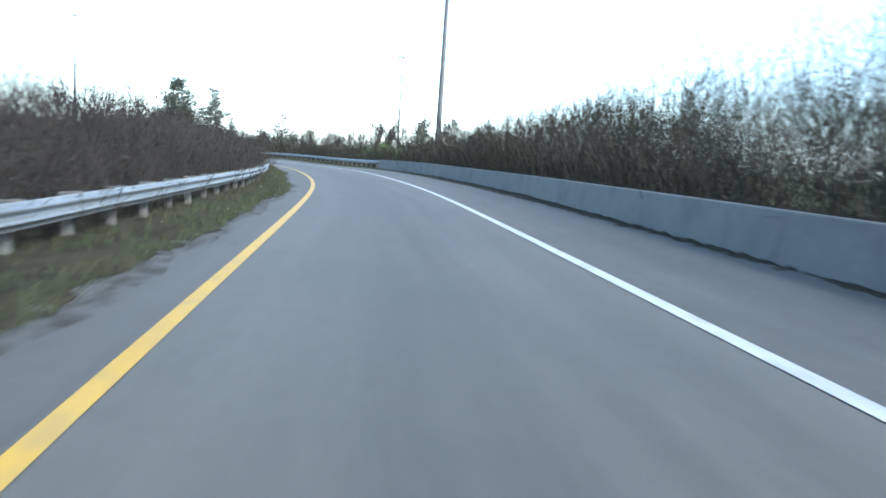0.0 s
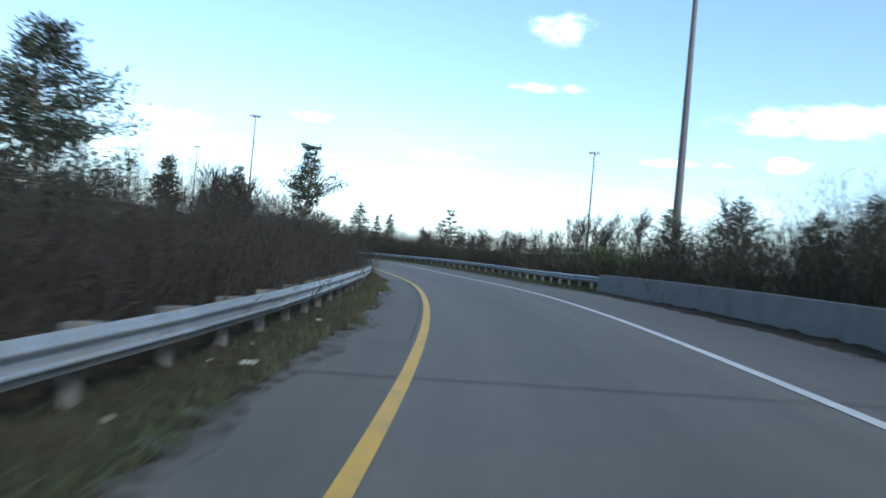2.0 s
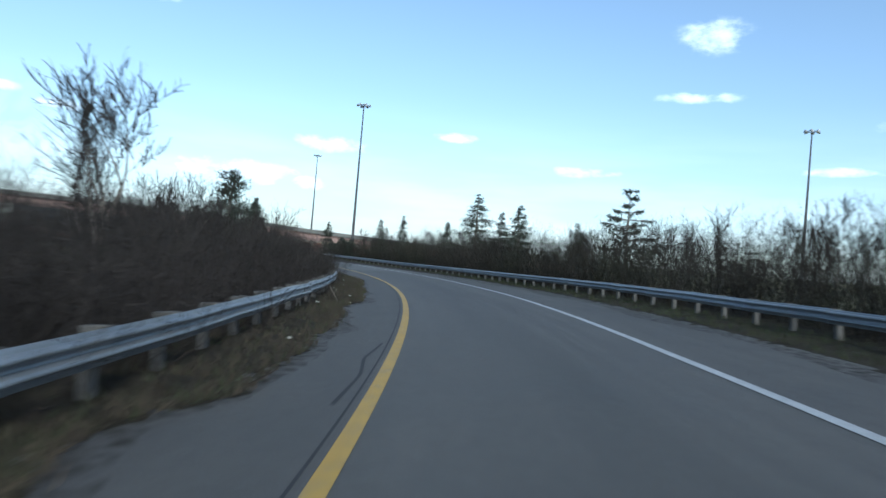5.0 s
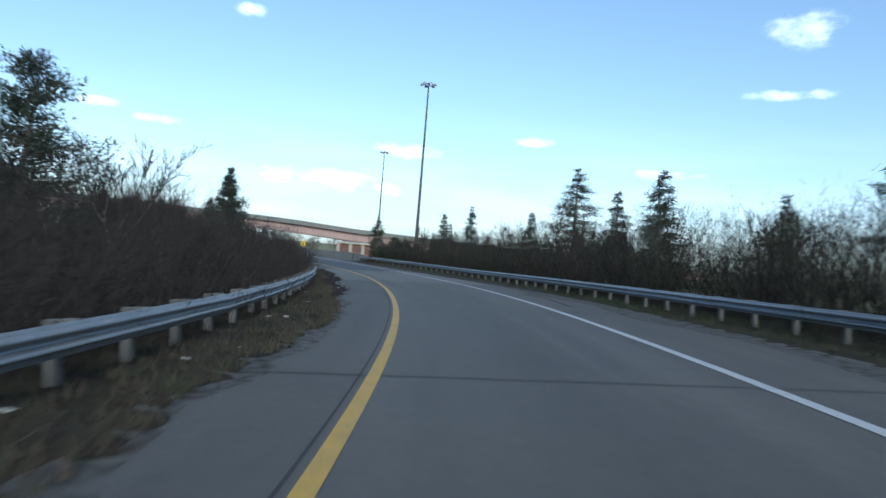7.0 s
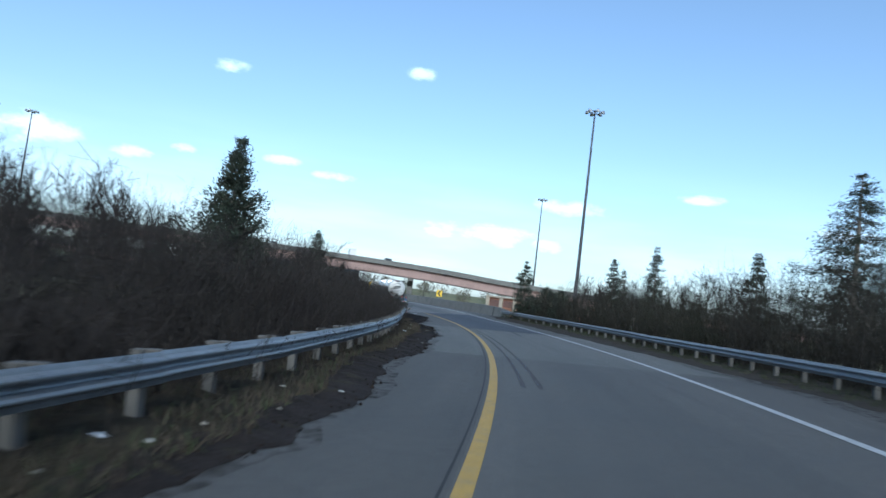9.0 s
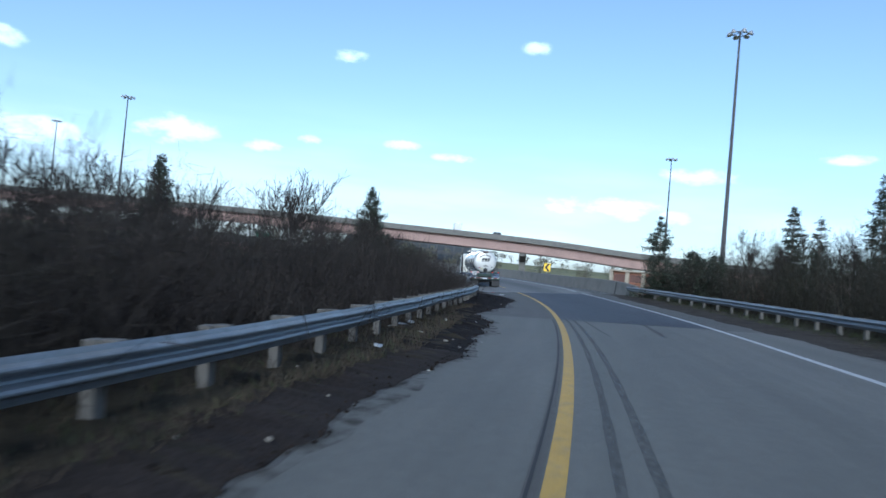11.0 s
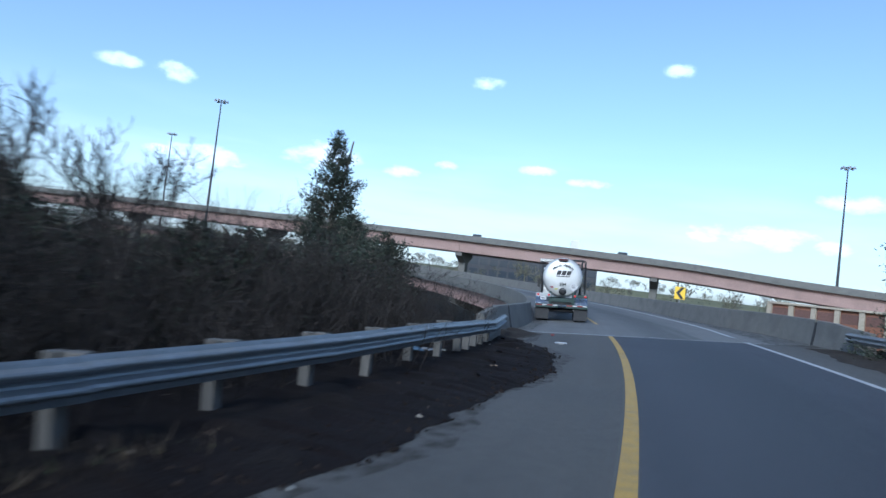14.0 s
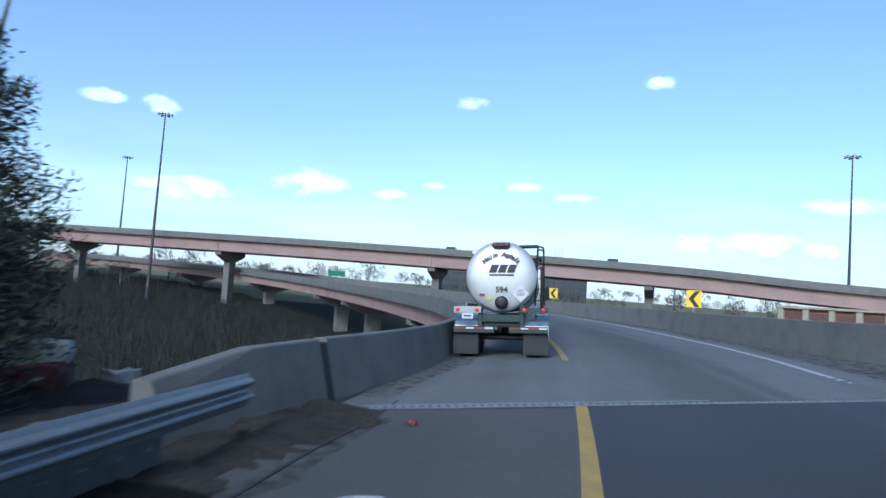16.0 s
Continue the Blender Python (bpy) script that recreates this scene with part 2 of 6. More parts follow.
def stained(mat, depth, streak):
    """Darkens the middle of the lane, where oil drips, and streaks the surface along the way of travel."""
    nt = mat.node_tree
    bsdf = nt.nodes["Principled BSDF"]
    src = bsdf.inputs["Base Color"].links[0].from_socket
    ac, al = nt.nodes.new("ShaderNodeAttribute"), nt.nodes.new("ShaderNodeAttribute")
    ac.attribute_name, al.attribute_name = "across", "along"

    def mth(op, a, b):
        m = nt.nodes.new("ShaderNodeMath")
        m.operation = op
        for i, v in enumerate((a, b)):
            if isinstance(v, (int, float)):
                m.inputs[i].default_value = v
            else:
                nt.links.new(v, m.inputs[i])
        return m.outputs[0]

    xyz, nz = nt.nodes.new("ShaderNodeCombineXYZ"), nt.nodes.new("ShaderNodeTexNoise")
    nt.links.new(mth("MULTIPLY", ac.outputs["Fac"], 9.0), xyz.inputs[0])
    nt.links.new(mth("MULTIPLY", al.outputs["Fac"], 0.07), xyz.inputs[1])
    nz.inputs["Scale"].default_value, nz.inputs["Detail"].default_value = 1.0, 6.0
    nt.links.new(xyz.outputs[0], nz.inputs["Vector"])
    wob = mth("MULTIPLY", mth("SUBTRACT", nz.outputs["Fac"], 0.5), 0.35)
    mid = nt.nodes.new("ShaderNodeMapRange")
    mid.interpolation_type = "SMOOTHSTEP"
    for k, v in (("From Min", 0.04), ("From Max", 0.36), ("To Min", 1 - depth), ("To Max", 1.0)):
        mid.inputs[k].default_value = v
    nt.links.new(mth("ABSOLUTE", mth("ADD", mth("SUBTRACT", ac.outputs["Fac"], 0.48), wob), 0.0), mid.inputs["Value"])
    lines = mth("ADD", mth("MULTIPLY", mth("SUBTRACT", nz.outputs["Fac"], 0.5), streak), 1.0)
    mx = nt.nodes.new("ShaderNodeMix")
    mx.data_type, mx.blend_type = "RGBA", "MULTIPLY"
    mx.inputs["Factor"].default_value = 1.0
    nt.links.new(src, mx.inputs["A"])
    nt.links.new(mth("MULTIPLY", mid.outputs[0], lines), mx.inputs["B"])
    nt.links.new(mx.outputs["Result"], bsdf.inputs["Base Color"])


stained(M_LANE, 0.16, 0.7)
stained(M_SHOULDER, 0.0, 0.6)
stained(M_PATCH, 0.22, 0.7)
stained(M_SLAB, 0.08, 0.7)
stained(M_DECK, 0.42, 0.7)
M_YELLOW = material("yellow_paint", (0.36, 0.22, 0.025), 0.6, 0, 0.14, 30, 0.55, 5.0, (0.16, 0.14, 0.09), 0.3, 120)
M_WHITE = material("white_paint", (0.36, 0.365, 0.365), 0.6, 0, 0.12, 30, 0.6, 4.0, (0.2, 0.2, 0.2), 0.3, 120)
M_SEAL = material("crack_sealant", (0.02, 0.02, 0.022), 0.9, 0, 0.2, 30)
M_SKID = material("tyre_rubber_mark", (0.026, 0.026, 0.027), 0.7, 0, 0.3, 20)
sk = M_SKID.node_tree
sk_n, sk_r = sk.nodes.new("ShaderNodeTexNoise"), sk.nodes.new("ShaderNodeMapRange")
sk_n.inputs["Scale"].default_value, sk_n.inputs["Detail"].default_value = 16.0, 8.0
sk_r.inputs["From Min"].default_value, sk_r.inputs["From Max"].default_value, sk_r.inputs["To Max"].default_value = 0.3, 0.65, 0.5
sk_c = sk.nodes.new("ShaderNodeTexCoord")
sk.links.new(sk_c.outputs["Object"], sk_n.inputs["Vector"])
sk.links.new(sk_n.outputs["Fac"], sk_r.inputs["Value"])
sk.links.new(sk_r.outputs[0], sk.nodes["Principled BSDF"].inputs["Alpha"])
M_DUST = material("road_dust", (0.045, 0.040, 0.034), 0.95, 0, 0.3, 14, spec=0.12)
du = M_DUST.node_tree
du_n, du_r, du_c = du.nodes.new("ShaderNodeTexNoise"), du.nodes.new("ShaderNodeMapRange"), du.nodes.new("ShaderNodeTexCoord")
du_n.inputs["Scale"].default_value, du_n.inputs["Detail"].default_value = 4.5, 9.0
du_r.inputs["From Min"].default_value, du_r.inputs["From Max"].default_value, du_r.inputs["To Max"].default_value = 0.42, 0.70, 0.6
du.links.new(du_c.outputs["Object"], du_n.inputs["Vector"])
du.links.new(du_n.outputs["Fac"], du_r.inputs["Value"])
du.links.new(du_r.outputs[0], du.nodes["Principled BSDF"].inputs["Alpha"])
M_CONC = material("barrier_concrete", (0.135, 0.132, 0.122), 0.85, 0, 0.12, 22, 0.6, 0.9, (0.08, 0.08, 0.077), 0.4, 45, 0.06)
M_STEEL = material("galvanised_steel", (0.215, 0.23, 0.245), 0.5, 0.5, 0.14, 16, 0.45, 1.3, (0.2, 0.19, 0.17), 0.15, 25, 0.12)
M_POST = material("weathered_timber", (0.088, 0.085, 0.08), 0.85, 0, 0.25, 30, 0.4, 2.0, (0.1, 0.09, 0.08), 0.5, 40, 0.2, stretch=(1, 1, 0.15))
M_DIRT = material("brown_road_dirt", (0.040, 0.034, 0.029), 0.95, 0, 0.35, 12, 0.6, 1.5, (0.02, 0.017, 0.014), 1.0, 22, spec=0.12)
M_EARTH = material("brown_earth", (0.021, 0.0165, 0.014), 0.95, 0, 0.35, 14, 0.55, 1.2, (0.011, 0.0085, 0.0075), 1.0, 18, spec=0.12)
# Soil brown taken almost to black: shade beneath brush and rail is painted in.
M_SOIL = material("shade_darkened_soil", (0.0075, 0.0052, 0.0050), 0.95, 0, 0.35, 14, 0.5, 1.2, (0.014, 0.011, 0.0085), 1.0, 18, spec=0.12)
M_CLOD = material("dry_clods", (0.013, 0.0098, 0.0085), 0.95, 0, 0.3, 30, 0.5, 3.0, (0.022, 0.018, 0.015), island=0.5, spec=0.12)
M_VERGE = material("dry_grass_verge", (0.030, 0.025, 0.016), 0.95, 0, 0.4, 20, 0.8, 0.7, (0.014, 0.012, 0.010), 1.0, 30, spec=0.12)
# Leaf litter, with the shade of the thicket put into its base colour.
M_LITTER = material("shade_darkened_litter", (0.0095, 0.0072, 0.0068), 0.95, 0, 0.4, 16, 0.7, 1.6, (0.015, 0.012, 0.010), 1.0, 26, spec=0.12)
M_LAND = material("rough_grassland", (0.115, 0.112, 0.045), 0.95, 0, 0.3, 0.9, 0.7, 0.03, (0.19, 0.17, 0.065), 0.6, 2.0)
M_HOLLOW = material("dark_olive_floor", (0.021, 0.022, 0.017), 0.95, 0, 0.4, 6, 0.6, 0.5, (0.015, 0.014, 0.012), 1.0, 12, spec=0.12)
M_SCRUB = material("olive_scrub_stems", (0.040, 0.041, 0.033), 0.9, 0, 0.3, 1.2, 0.4, 0.25, (0.032, 0.034, 0.026), island=0.3, spec=0.12)
# Far darker than bark: the thicket's self-shading is put into the twig colour.
M_TWIG = material("self_shaded_twigs", (0.0285, 0.0248, 0.0228), 0.9, 0, 0.3, 1.2, 0.4, 0.25, (0.022, 0.0222, 0.018), island=0.3, spec=0.12)
# Budding yellow-green, paled further: the haze of distance is put into the colour.
M_TREELINE = material("hazed_budding_wood", (0.125, 0.118, 0.092), 0.9, 0, 0.3, 0.1, 0.6, 0.03, (0.14, 0.14, 0.07), island=0.3, spec=0.1)
M_BUD = material("fresh_green_buds", (0.05, 0.075, 0.02), 0.8, 0, 0.3, 2.0, 0.4, 0.8, (0.06, 0.055, 0.025), island=0.4)
# Brown-green budding twigs, again with the thicket's own shade in the colour.
M_TWIG_R = material("self_shaded_budding_twigs", (0.026, 0.0235, 0.0195), 0.9, 0, 0.3, 1.0, 0.6, 0.2, (0.023, 0.027, 0.014), island=0.3, spec=0.12)
M_BARK = material("grey_bark", (0.13, 0.11, 0.09), 0.9, 0, 0.3, 12, bump=0.6, bump_scale=30)
M_NEEDLE = material("dark_needles", (0.019, 0.028, 0.0165), 0.8, 0, 0.3, 2.0, 0.3, 0.8, (0.030, 0.032, 0.018), island=0.45)
M_GRASS = material("spring_grass", (0.025, 0.034, 0.011), 0.9, 0, 0.3, 1.5, 0.8, 0.5, (0.034, 0.027, 0.016), island=0.4)
M_STRAW = material("straw_grass", (0.040, 0.030, 0.019), 0.9, 0, 0.3, 1.5, 0.6, 0.7, (0.026, 0.020, 0.014), island=0.4)
M_GIRDER = material("pink_girder_paint", (0.27, 0.18, 0.158), 0.6, 0, 0.1, 4, 0.45, 0.3, (0.16, 0.105, 0.09))
M_MAST = material("weathered_mast_steel", (0.06, 0.058, 0.062), 0.6, 0.3, 0.15, 8)
M_LAMP = material("lamp_housing", (0.30, 0.31, 0.32), 0.45, 0.4, 0.1, 10)
M_LENS = material("lamp_lens", (0.6, 0.62, 0.62), 0.15)


# ---- mesh helpers ----
def mesh_of(name, verts, faces, mat, smooth=False):
    me = bpy.data.meshes.new(name)
    me.from_pydata([tuple(v) for v in verts], [], [tuple(f) for f in faces])
    me.materials.append(mat)
    if smooth:
        me.shade_smooth()
    return me


def bm_mesh(name, bm, mat, smooth=False):
    bmesh.ops.recalc_face_normals(bm, faces=bm.faces)
    me = bpy.data.meshes.new(name)
    bm.to_mesh(me)
    bm.free()
    me.materials.append(mat)
    if smooth:
        me.shade_smooth()
    return me


def put(name, data, parent=None, m=None, label=""):
    ob = new(name, data)
    ob.parent = parent
    if m is not None:
        ob.matrix_basis = m
    return tagged(ob, label) if label else ob


def part(name, bm, mat, parent, label="", m=None, smooth=False):
    return put(name, bm_mesh(name, bm, mat, smooth), parent, m, label)


def thing(name, m, label, category, group="", kind=""):
    ob = new(name)
    ob.empty_display_size = 0.3
    ob.matrix_basis = m
    return tagged(ob, label, category, group, kind)


def add_box(bm, x0, x1, y0, y1, z0, z1, bevel=0.0, m=None):
    r = bmesh.ops.create_cube(bm, size=1.0)
    vs = r["verts"]
    for v in vs:
        v.co = Vector((x0 if v.co.x < 0 else x1, y0 if v.co.y < 0 else y1, z0 if v.co.z < 0 else z1))
    if bevel:
        es = list({e for v in vs for e in v.link_edges})
        g = bmesh.ops.bevel(bm, geom=es, offset=bevel, segments=1, affect="EDGES")
        vs = list(set(g["verts"]) | {v for v in vs if v.is_valid})
    if m is not None:
        bmesh.ops.transform(bm, matrix=m, verts=[v for v in vs if v.is_valid])
    return bm


def box(x0, x1, y0, y1, z0, z1, bevel=0.0):
    return add_box(bmesh.new(), x0, x1, y0, y1, z0, z1, bevel)


def add_tube(bm, p, q, r0, r1, n=10, caps=True):
    p, q = Vector(p), Vector(q)
    d = q - p
    m = Matrix.Translation((p + q) / 2) @ d.to_track_quat("Z", "Y").to_matrix().to_4x4()
    bmesh.ops.create_cone(bm, cap_ends=caps, segments=n, radius1=r0, radius2=r1, depth=d.length, matrix=m)
    return bm


def tube(p, q, r0, r1=None, n=10):
    return add_tube(bmesh.new(), p, q, r0, r0 if r1 is None else r1, n)


def lathe(profile, n=28, axis="Y"):
    """A turned body: profile of (along, radius)."""
    bm = bmesh.new()
    rings = []
    for a, r in profile:
        ring = []
        for k in range(n):
            c, s = math.cos(2 * math.pi * k / n), math.sin(2 * math.pi * k / n)
            co = {"Y": (r * c, a, r * s), "X": (a, r * c, r * s), "Z": (r * c, r * s, a)}[axis]
            ring.append(bm.verts.new(co))
        rings.append(ring)
    for r0, r1 in zip(rings, rings[1:]):
        for k in range(n):
            bm.faces.new((r0[k], r0[(k + 1) % n], r1[(k + 1) % n], r1[k]))
    bm.faces.new(rings[0])
    bm.faces.new(rings[-1])
    return bm


def sweep(s_list, profile, base=None, close=True):
    """Verts and faces of a profile [(off, up)] carried along the ramp; base(s) shifts the offset."""
    s_list = np.asarray(s_list, float)
    rows = []
    for o, u in profile:
        oo = (o(s_list) if callable(o) else o) + (base(s_list) if base else 0)
        rows.append(at(s_list, oo, u(s_list) if callable(u) else u))
    grid = np.stack(rows, 1)
    n, k = grid.shape[:2]
    faces = []
    for i in range(n - 1):
        for j in range(k if close else k - 1):
            a, b = i * k + j, i * k + (j + 1) % k
            faces.append((a, b, b + k, a + k))
    if close:
        faces.append(tuple(range(k)))
        faces.append(tuple(reversed([(n - 1) * k + j for j in range(k)])))
    return grid.reshape(-1, 3), faces


def span(s0, s1, step=1.0):
    return np.linspace(s0, s1, max(2, int(round((s1 - s0) / step)) + 1))


def structure(name, verts, faces, mat, label, smooth=False):
    return tagged(new(name, mesh_of(name, verts, faces, mat, smooth)), label, name.split("_")[0], kind="structure")


# ---- ground and road ----
JOINT = 175.9   # where the ramp goes over onto its bridge
gx = np.concatenate([[-4000, -2200, -1200, -800], np.arange(-600, 401, 4.0), [600, 1000, 2000, 4000]])
gy = np.concatenate([[-4000, -2000, -1000, -500], np.arange(-240, 601, 4.0), [800, 1200, 2200, 4000]])
GX, GY = np.meshgrid(gx, gy)
GZ = land(GX, GY)
nx, ny = len(gx), len(gy)
gi = np.arange(nx * ny).reshape(ny, nx)
structure("ground", np.stack([GX, GY, GZ], -1).reshape(-1, 3), np.stack([gi[:-1, :-1], gi[:-1, 1:], gi[1:, 1:], gi[1:, :-1]], -1).reshape(-1, 4), M_LAND,
          "rough spring grassland around the ramp, falling away under the bridges", True)


RAG_AT = {step: np.arange(-62, 182, step) for step in (3.1, 1.3, 0.5, 0.21)}
RAG = {step: np.random.RandomState(int(step * 100)).normal(0, amp, len(RAG_AT[step])) for step, amp in ((3.1, 0.13), (1.3, 0.10), (0.5, 0.05), (0.21, 0.025))}


def edge_left(s):
    """Where the left shoulder's asphalt disappears under soil and grass."""
    s = np.asarray(s, float)
    edge = np.interp(s, [-60, 4, 22, 45, 88, 101, 110, 121, 137, 143, 150, 156, 163, 166.6, 170, 174.5, 176], [-1.1, -1.1, -1.45, -1.5, -1.5, -1.6, -2.0, -2.4, -1.95, -2.35, -2.8, -2.1, -1.45, -1.65, -2.60, -2.68, -2.9])
    rag = sum(np.interp(s, RAG_AT[step], RAG[step]) for step in RAG)
    return edge + rag


def mark_lane(me, s_list, offs):
    """Stores how far across the lane and along the ramp each corner lies."""
    across, along = me.attributes.new("across", "FLOAT", "POINT"), me.attributes.new("along", "FLOAT", "POINT")
    across.data.foreach_set("value", np.stack([o / lane(s_list) for o in offs], 1).astype(np.float32).ravel())
    along.data.foreach_set("value", np.repeat(s_list, len(offs)).astype(np.float32))


def ribbon(name, s0, s1, o0, o1, mat, label, up=0.0, step=0.5, cols=2):
    prof = []
    for k in range(cols):
        f = k / (cols - 1)
        prof.append(((lambda s, f=f: (o0(s) if callable(o0) else o0) * (1 - f) + (o1(s) if callable(o1) else o1) * f), up))
    sl = span(s0, s1, step)
    v, fc = sweep(sl, prof, close=False)
    ob = structure(name, v, fc, mat, label)
    mark_lane(ob.data, sl, [p[0](sl) for p in prof])
    return ob


ribbon("road", -58, JOINT + 3.2, -0.12, lambda s: lane(s) + 0.1, M_LANE, "worn grey asphalt ramp lane curving left", 0.0)
ribbon("road_shoulder_left", -58, JOINT, lambda s: edge_left(s) - 0.35, -0.12, M_SHOULDER, "grey asphalt left shoulder with a dirty edge", -0.003)
ribbon("road_shoulder_right", -58, JOINT + 4.0, lambda s: lane(s) + 0.1, lambda s: lane(s) + 3.3, M_SHOULDER, "grey asphalt right shoulder", -0.003)
ribbon("line_yellow", -58, 395, -0.085, 0.085, M_YELLOW, "worn yellow edge line on the left of the lane", 0.009)
ribbon("line_white", -58, 395, lambda s: lane(s) - 0.1, lambda s: lane(s) + 0.1, M_WHITE, "worn white edge line on the right of the lane", 0.009)
ribbon("road_slab", 126, 148.5, -0.1, lambda s: lane(s) + 0.08, M_SLAB, "paler worn stretch of lane before the dark patch", 0.004)
ribbon("shoulder_slab", 126, 148.5, lambda s: edge_left(s) + 0.1, -0.22, M_SLAB, "paler worn stretch of left shoulder", 0.002)
ribbon("shoulder_slab", 126, 148.5, lambda s: lane(s) + 0.12, lambda s: lane(s) + 2.4, M_SLAB, "paler worn stretch of right shoulder", 0.001)
ribbon("crack_seam", 24, 148, -0.20, -0.17, M_SEAL, "dark joint along the yellow line", 0.004)
ribbon("dust_edge", -58, 174, lambda s: edge_left(s) - 0.1, lambda s: edge_left(s) + 0.28 + 0.2 * np.sin(s * 0.9) * np.sin(s * 0.37), M_DUST, "thin brown dust along the edge of the left shoulder", 0.005, 0.3)
ribbon("dust_edge", 46, 176, lambda s: np.minimum(lane(s) + 2.9, 7.9) - 0.5 - 0.25 * np.sin(s * 0.5), lambda s: lane(s) + 3.1, M_DUST, "thin brown dust along the edge of the right shoulder", 0.002, 0.3)
SKEW = 0.42     # the joint lies askew to the lane


def skewed(name, s0, s1, offs, ups, mat, label, near):
    """A slab whose edge at the joint follows the skew."""
    s_list = span(s0, s1, 0.5)
    rows, side = [], []
    for o, up in zip(offs, ups):
        oo = o(s_list) if callable(o) else np.full_like(s_list, o)
        side.append(oo)
        rows.append(at(s_list + SKEW * oo * np.clip(1 - np.abs(s_list - near) / 14, 0, 1), oo, up))
    g = np.stack(rows, 1)
    n, k = g.shape[:2]
    fc = [(i * k + j, i * k + (j + 1) % k, (i + 1) * k + (j + 1) % k, (i + 1) * k + j) for i in range(n - 1) for j in range(k)] + [tuple(range(k)), tuple(reversed(range((n - 1) * k, n * k)))]
    ob = structure(name, g.reshape(-1, 3), fc, mat, label)
    mark_lane(ob.data, s_list, side)
    return ob


skewed("bridge_deck", JOINT, 440, [-3.4, lambda s: lane(s) + 1.4, lambda s: lane(s) + 1.4, -3.4], [0.004, 0.004, -0.4, -0.4], M_DECK, "pale concrete deck of the ramp bridge", JOINT)
skewed("bridge_shoulder", JOINT, 440, [lambda s: lane(s) + 1.4, lambda s: np.interp(s, [178, 190, 196], [8.7, 8.0, 7.75]), lambda s: np.interp(s, [178, 190, 196], [8.7, 8.0, 7.75]), lambda s: lane(s) + 1.4], [0.0, 0.0, -0.4, -0.4], M_DECK, "pale concrete shoulder of the ramp bridge", JOINT)
skewed("road_patch", 148.7, JOINT - 0.25, [0.1, lambda s: lane(s) + 0.05, lambda s: lane(s) + 0.05, 0.1], [0.003, 0.003, -0.05, -0.05], M_PATCH, "dark fresh asphalt patch before the bridge joint", JOINT - 0.25)

# verges: uneven strips from the shoulder to the brush
rv = np.random.RandomState(3)


def verge(name, s0, s1, offs, mat, label, amp=0.05, drop=None):
    s_list = span(s0, s1, 0.25)
    rows = []
    for k, o in enumerate(offs):
        oo = o(s_list) if callable(o) else np.full_like(s_list, o)
        lift = rv.normal(0, amp, len(s_list)) * (1 if k else 0.25)
        up = lift + (drop(s_list, oo) if drop else 0) - (0.03 if k == 0 else 0)
        rows.append(at(s_list, oo, up))
    g = np.stack(rows, 1)
    n, k = g.shape[:2]
    ii = np.arange(n * k).reshape(n, k)
    return structure(name, g.reshape(-1, 3), np.stack([ii[:-1, :-1], ii[:-1, 1:], ii[1:, 1:], ii[1:, :-1]], -1).reshape(-1, 4), mat, label, True)


VERGE_OFFS = [lambda s, k=k: edge_left(s) + 0.05 * np.sin(s * 5.3) * (k == 0) - k * (0.45 if k < 8 else 0.45 + (k - 8) * 0.12) for k in range(0, 18)]


def verge_lift(s, o):
    return 0.02 + 0.03 * np.clip(edge_left(s) - o, 0, 1.5) + np.where(o < -8, 0.1, 0) - 0.3 * ease((s - 168) / 8) * ease((-o - 5) / 3)


verge("verge_left", -58, 152, VERGE_OFFS, M_VERGE, "littered verge of thin grass and soil beneath the guardrail", 0.035, verge_lift)
verge("verge_left", 169.75, 174.5, VERGE_OFFS, M_DIRT, "brown dirt heaped beside the bridge parapet", 0.03, verge_lift)
verge("verge_left", 152, 169.75, VERGE_OFFS, M_LITTER, "verge of soil and dead leaves, darkened for shade, beneath the guardrail", 0.03, verge_lift)
verge("verge_right", -58, 179, [lambda s, k=k: lane(s) + 3.0 + k * 0.6 for k in range(0, 20)], M_VERGE, "grassy verge behind the right shoulder", 0.03,
      lambda s, o: 0.015 + 0.0 * s)

# soil washed over the shoulder edge; the far stretch has shade in its colour
def soil_strip(s0, s1, mat, label):
    s = span(s0, s1, 0.12)
    inner = edge_left(s) + 0.03
    reach = 0.45 + (0.55 + 0.25 * np.sin(s * 0.7) + 0.12 * np.sin(s * 2.9)) * ease((s - 106) / 14)
    g = np.stack([at(s, inner, 0.004), at(s, inner - 0.3, 0.045 + rv.normal(0, 0.012, len(s))), at(s, inner - reach, 0.085 + rv.normal(0, 0.02, len(s)))], 1)
    ii = np.arange(len(s) * 3).reshape(-1, 3)
    structure("soil_strip", g.reshape(-1, 3), np.stack([ii[:-1, :-1], ii[:-1, 1:], ii[1:, 1:], ii[1:, :-1]], -1).reshape(-1, 4), mat, label, True)


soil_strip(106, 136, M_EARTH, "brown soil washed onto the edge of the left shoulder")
soil_strip(136, 170, M_SOIL, "soil and leaf mould, darkened for shade, washed onto the left shoulder")

# loose clods and leaf crumbs along the ragged edge of the soil
n = 1500
cs_ = 104 + 66 * rv.beta(1.6, 1.0, n)
co_ = edge_left(cs_) + 0.1 - rv.exponential(0.5, n)
cp_ = at(cs_, co_, 0.012 + 0.05 * np.clip((edge_left(cs_) - co_) / 0.5, 0, 1))
cr_ = rv.uniform(0.012, 0.042, n) * np.where(rv.uniform(0, 1, n) < 0.12, 1.7, 1.0)
octa = np.array([(1, 0, 0), (0, 1, 0), (-1, 0, 0), (0, -1, 0), (0, 0, 0.7), (0, 0, -0.4)], float)
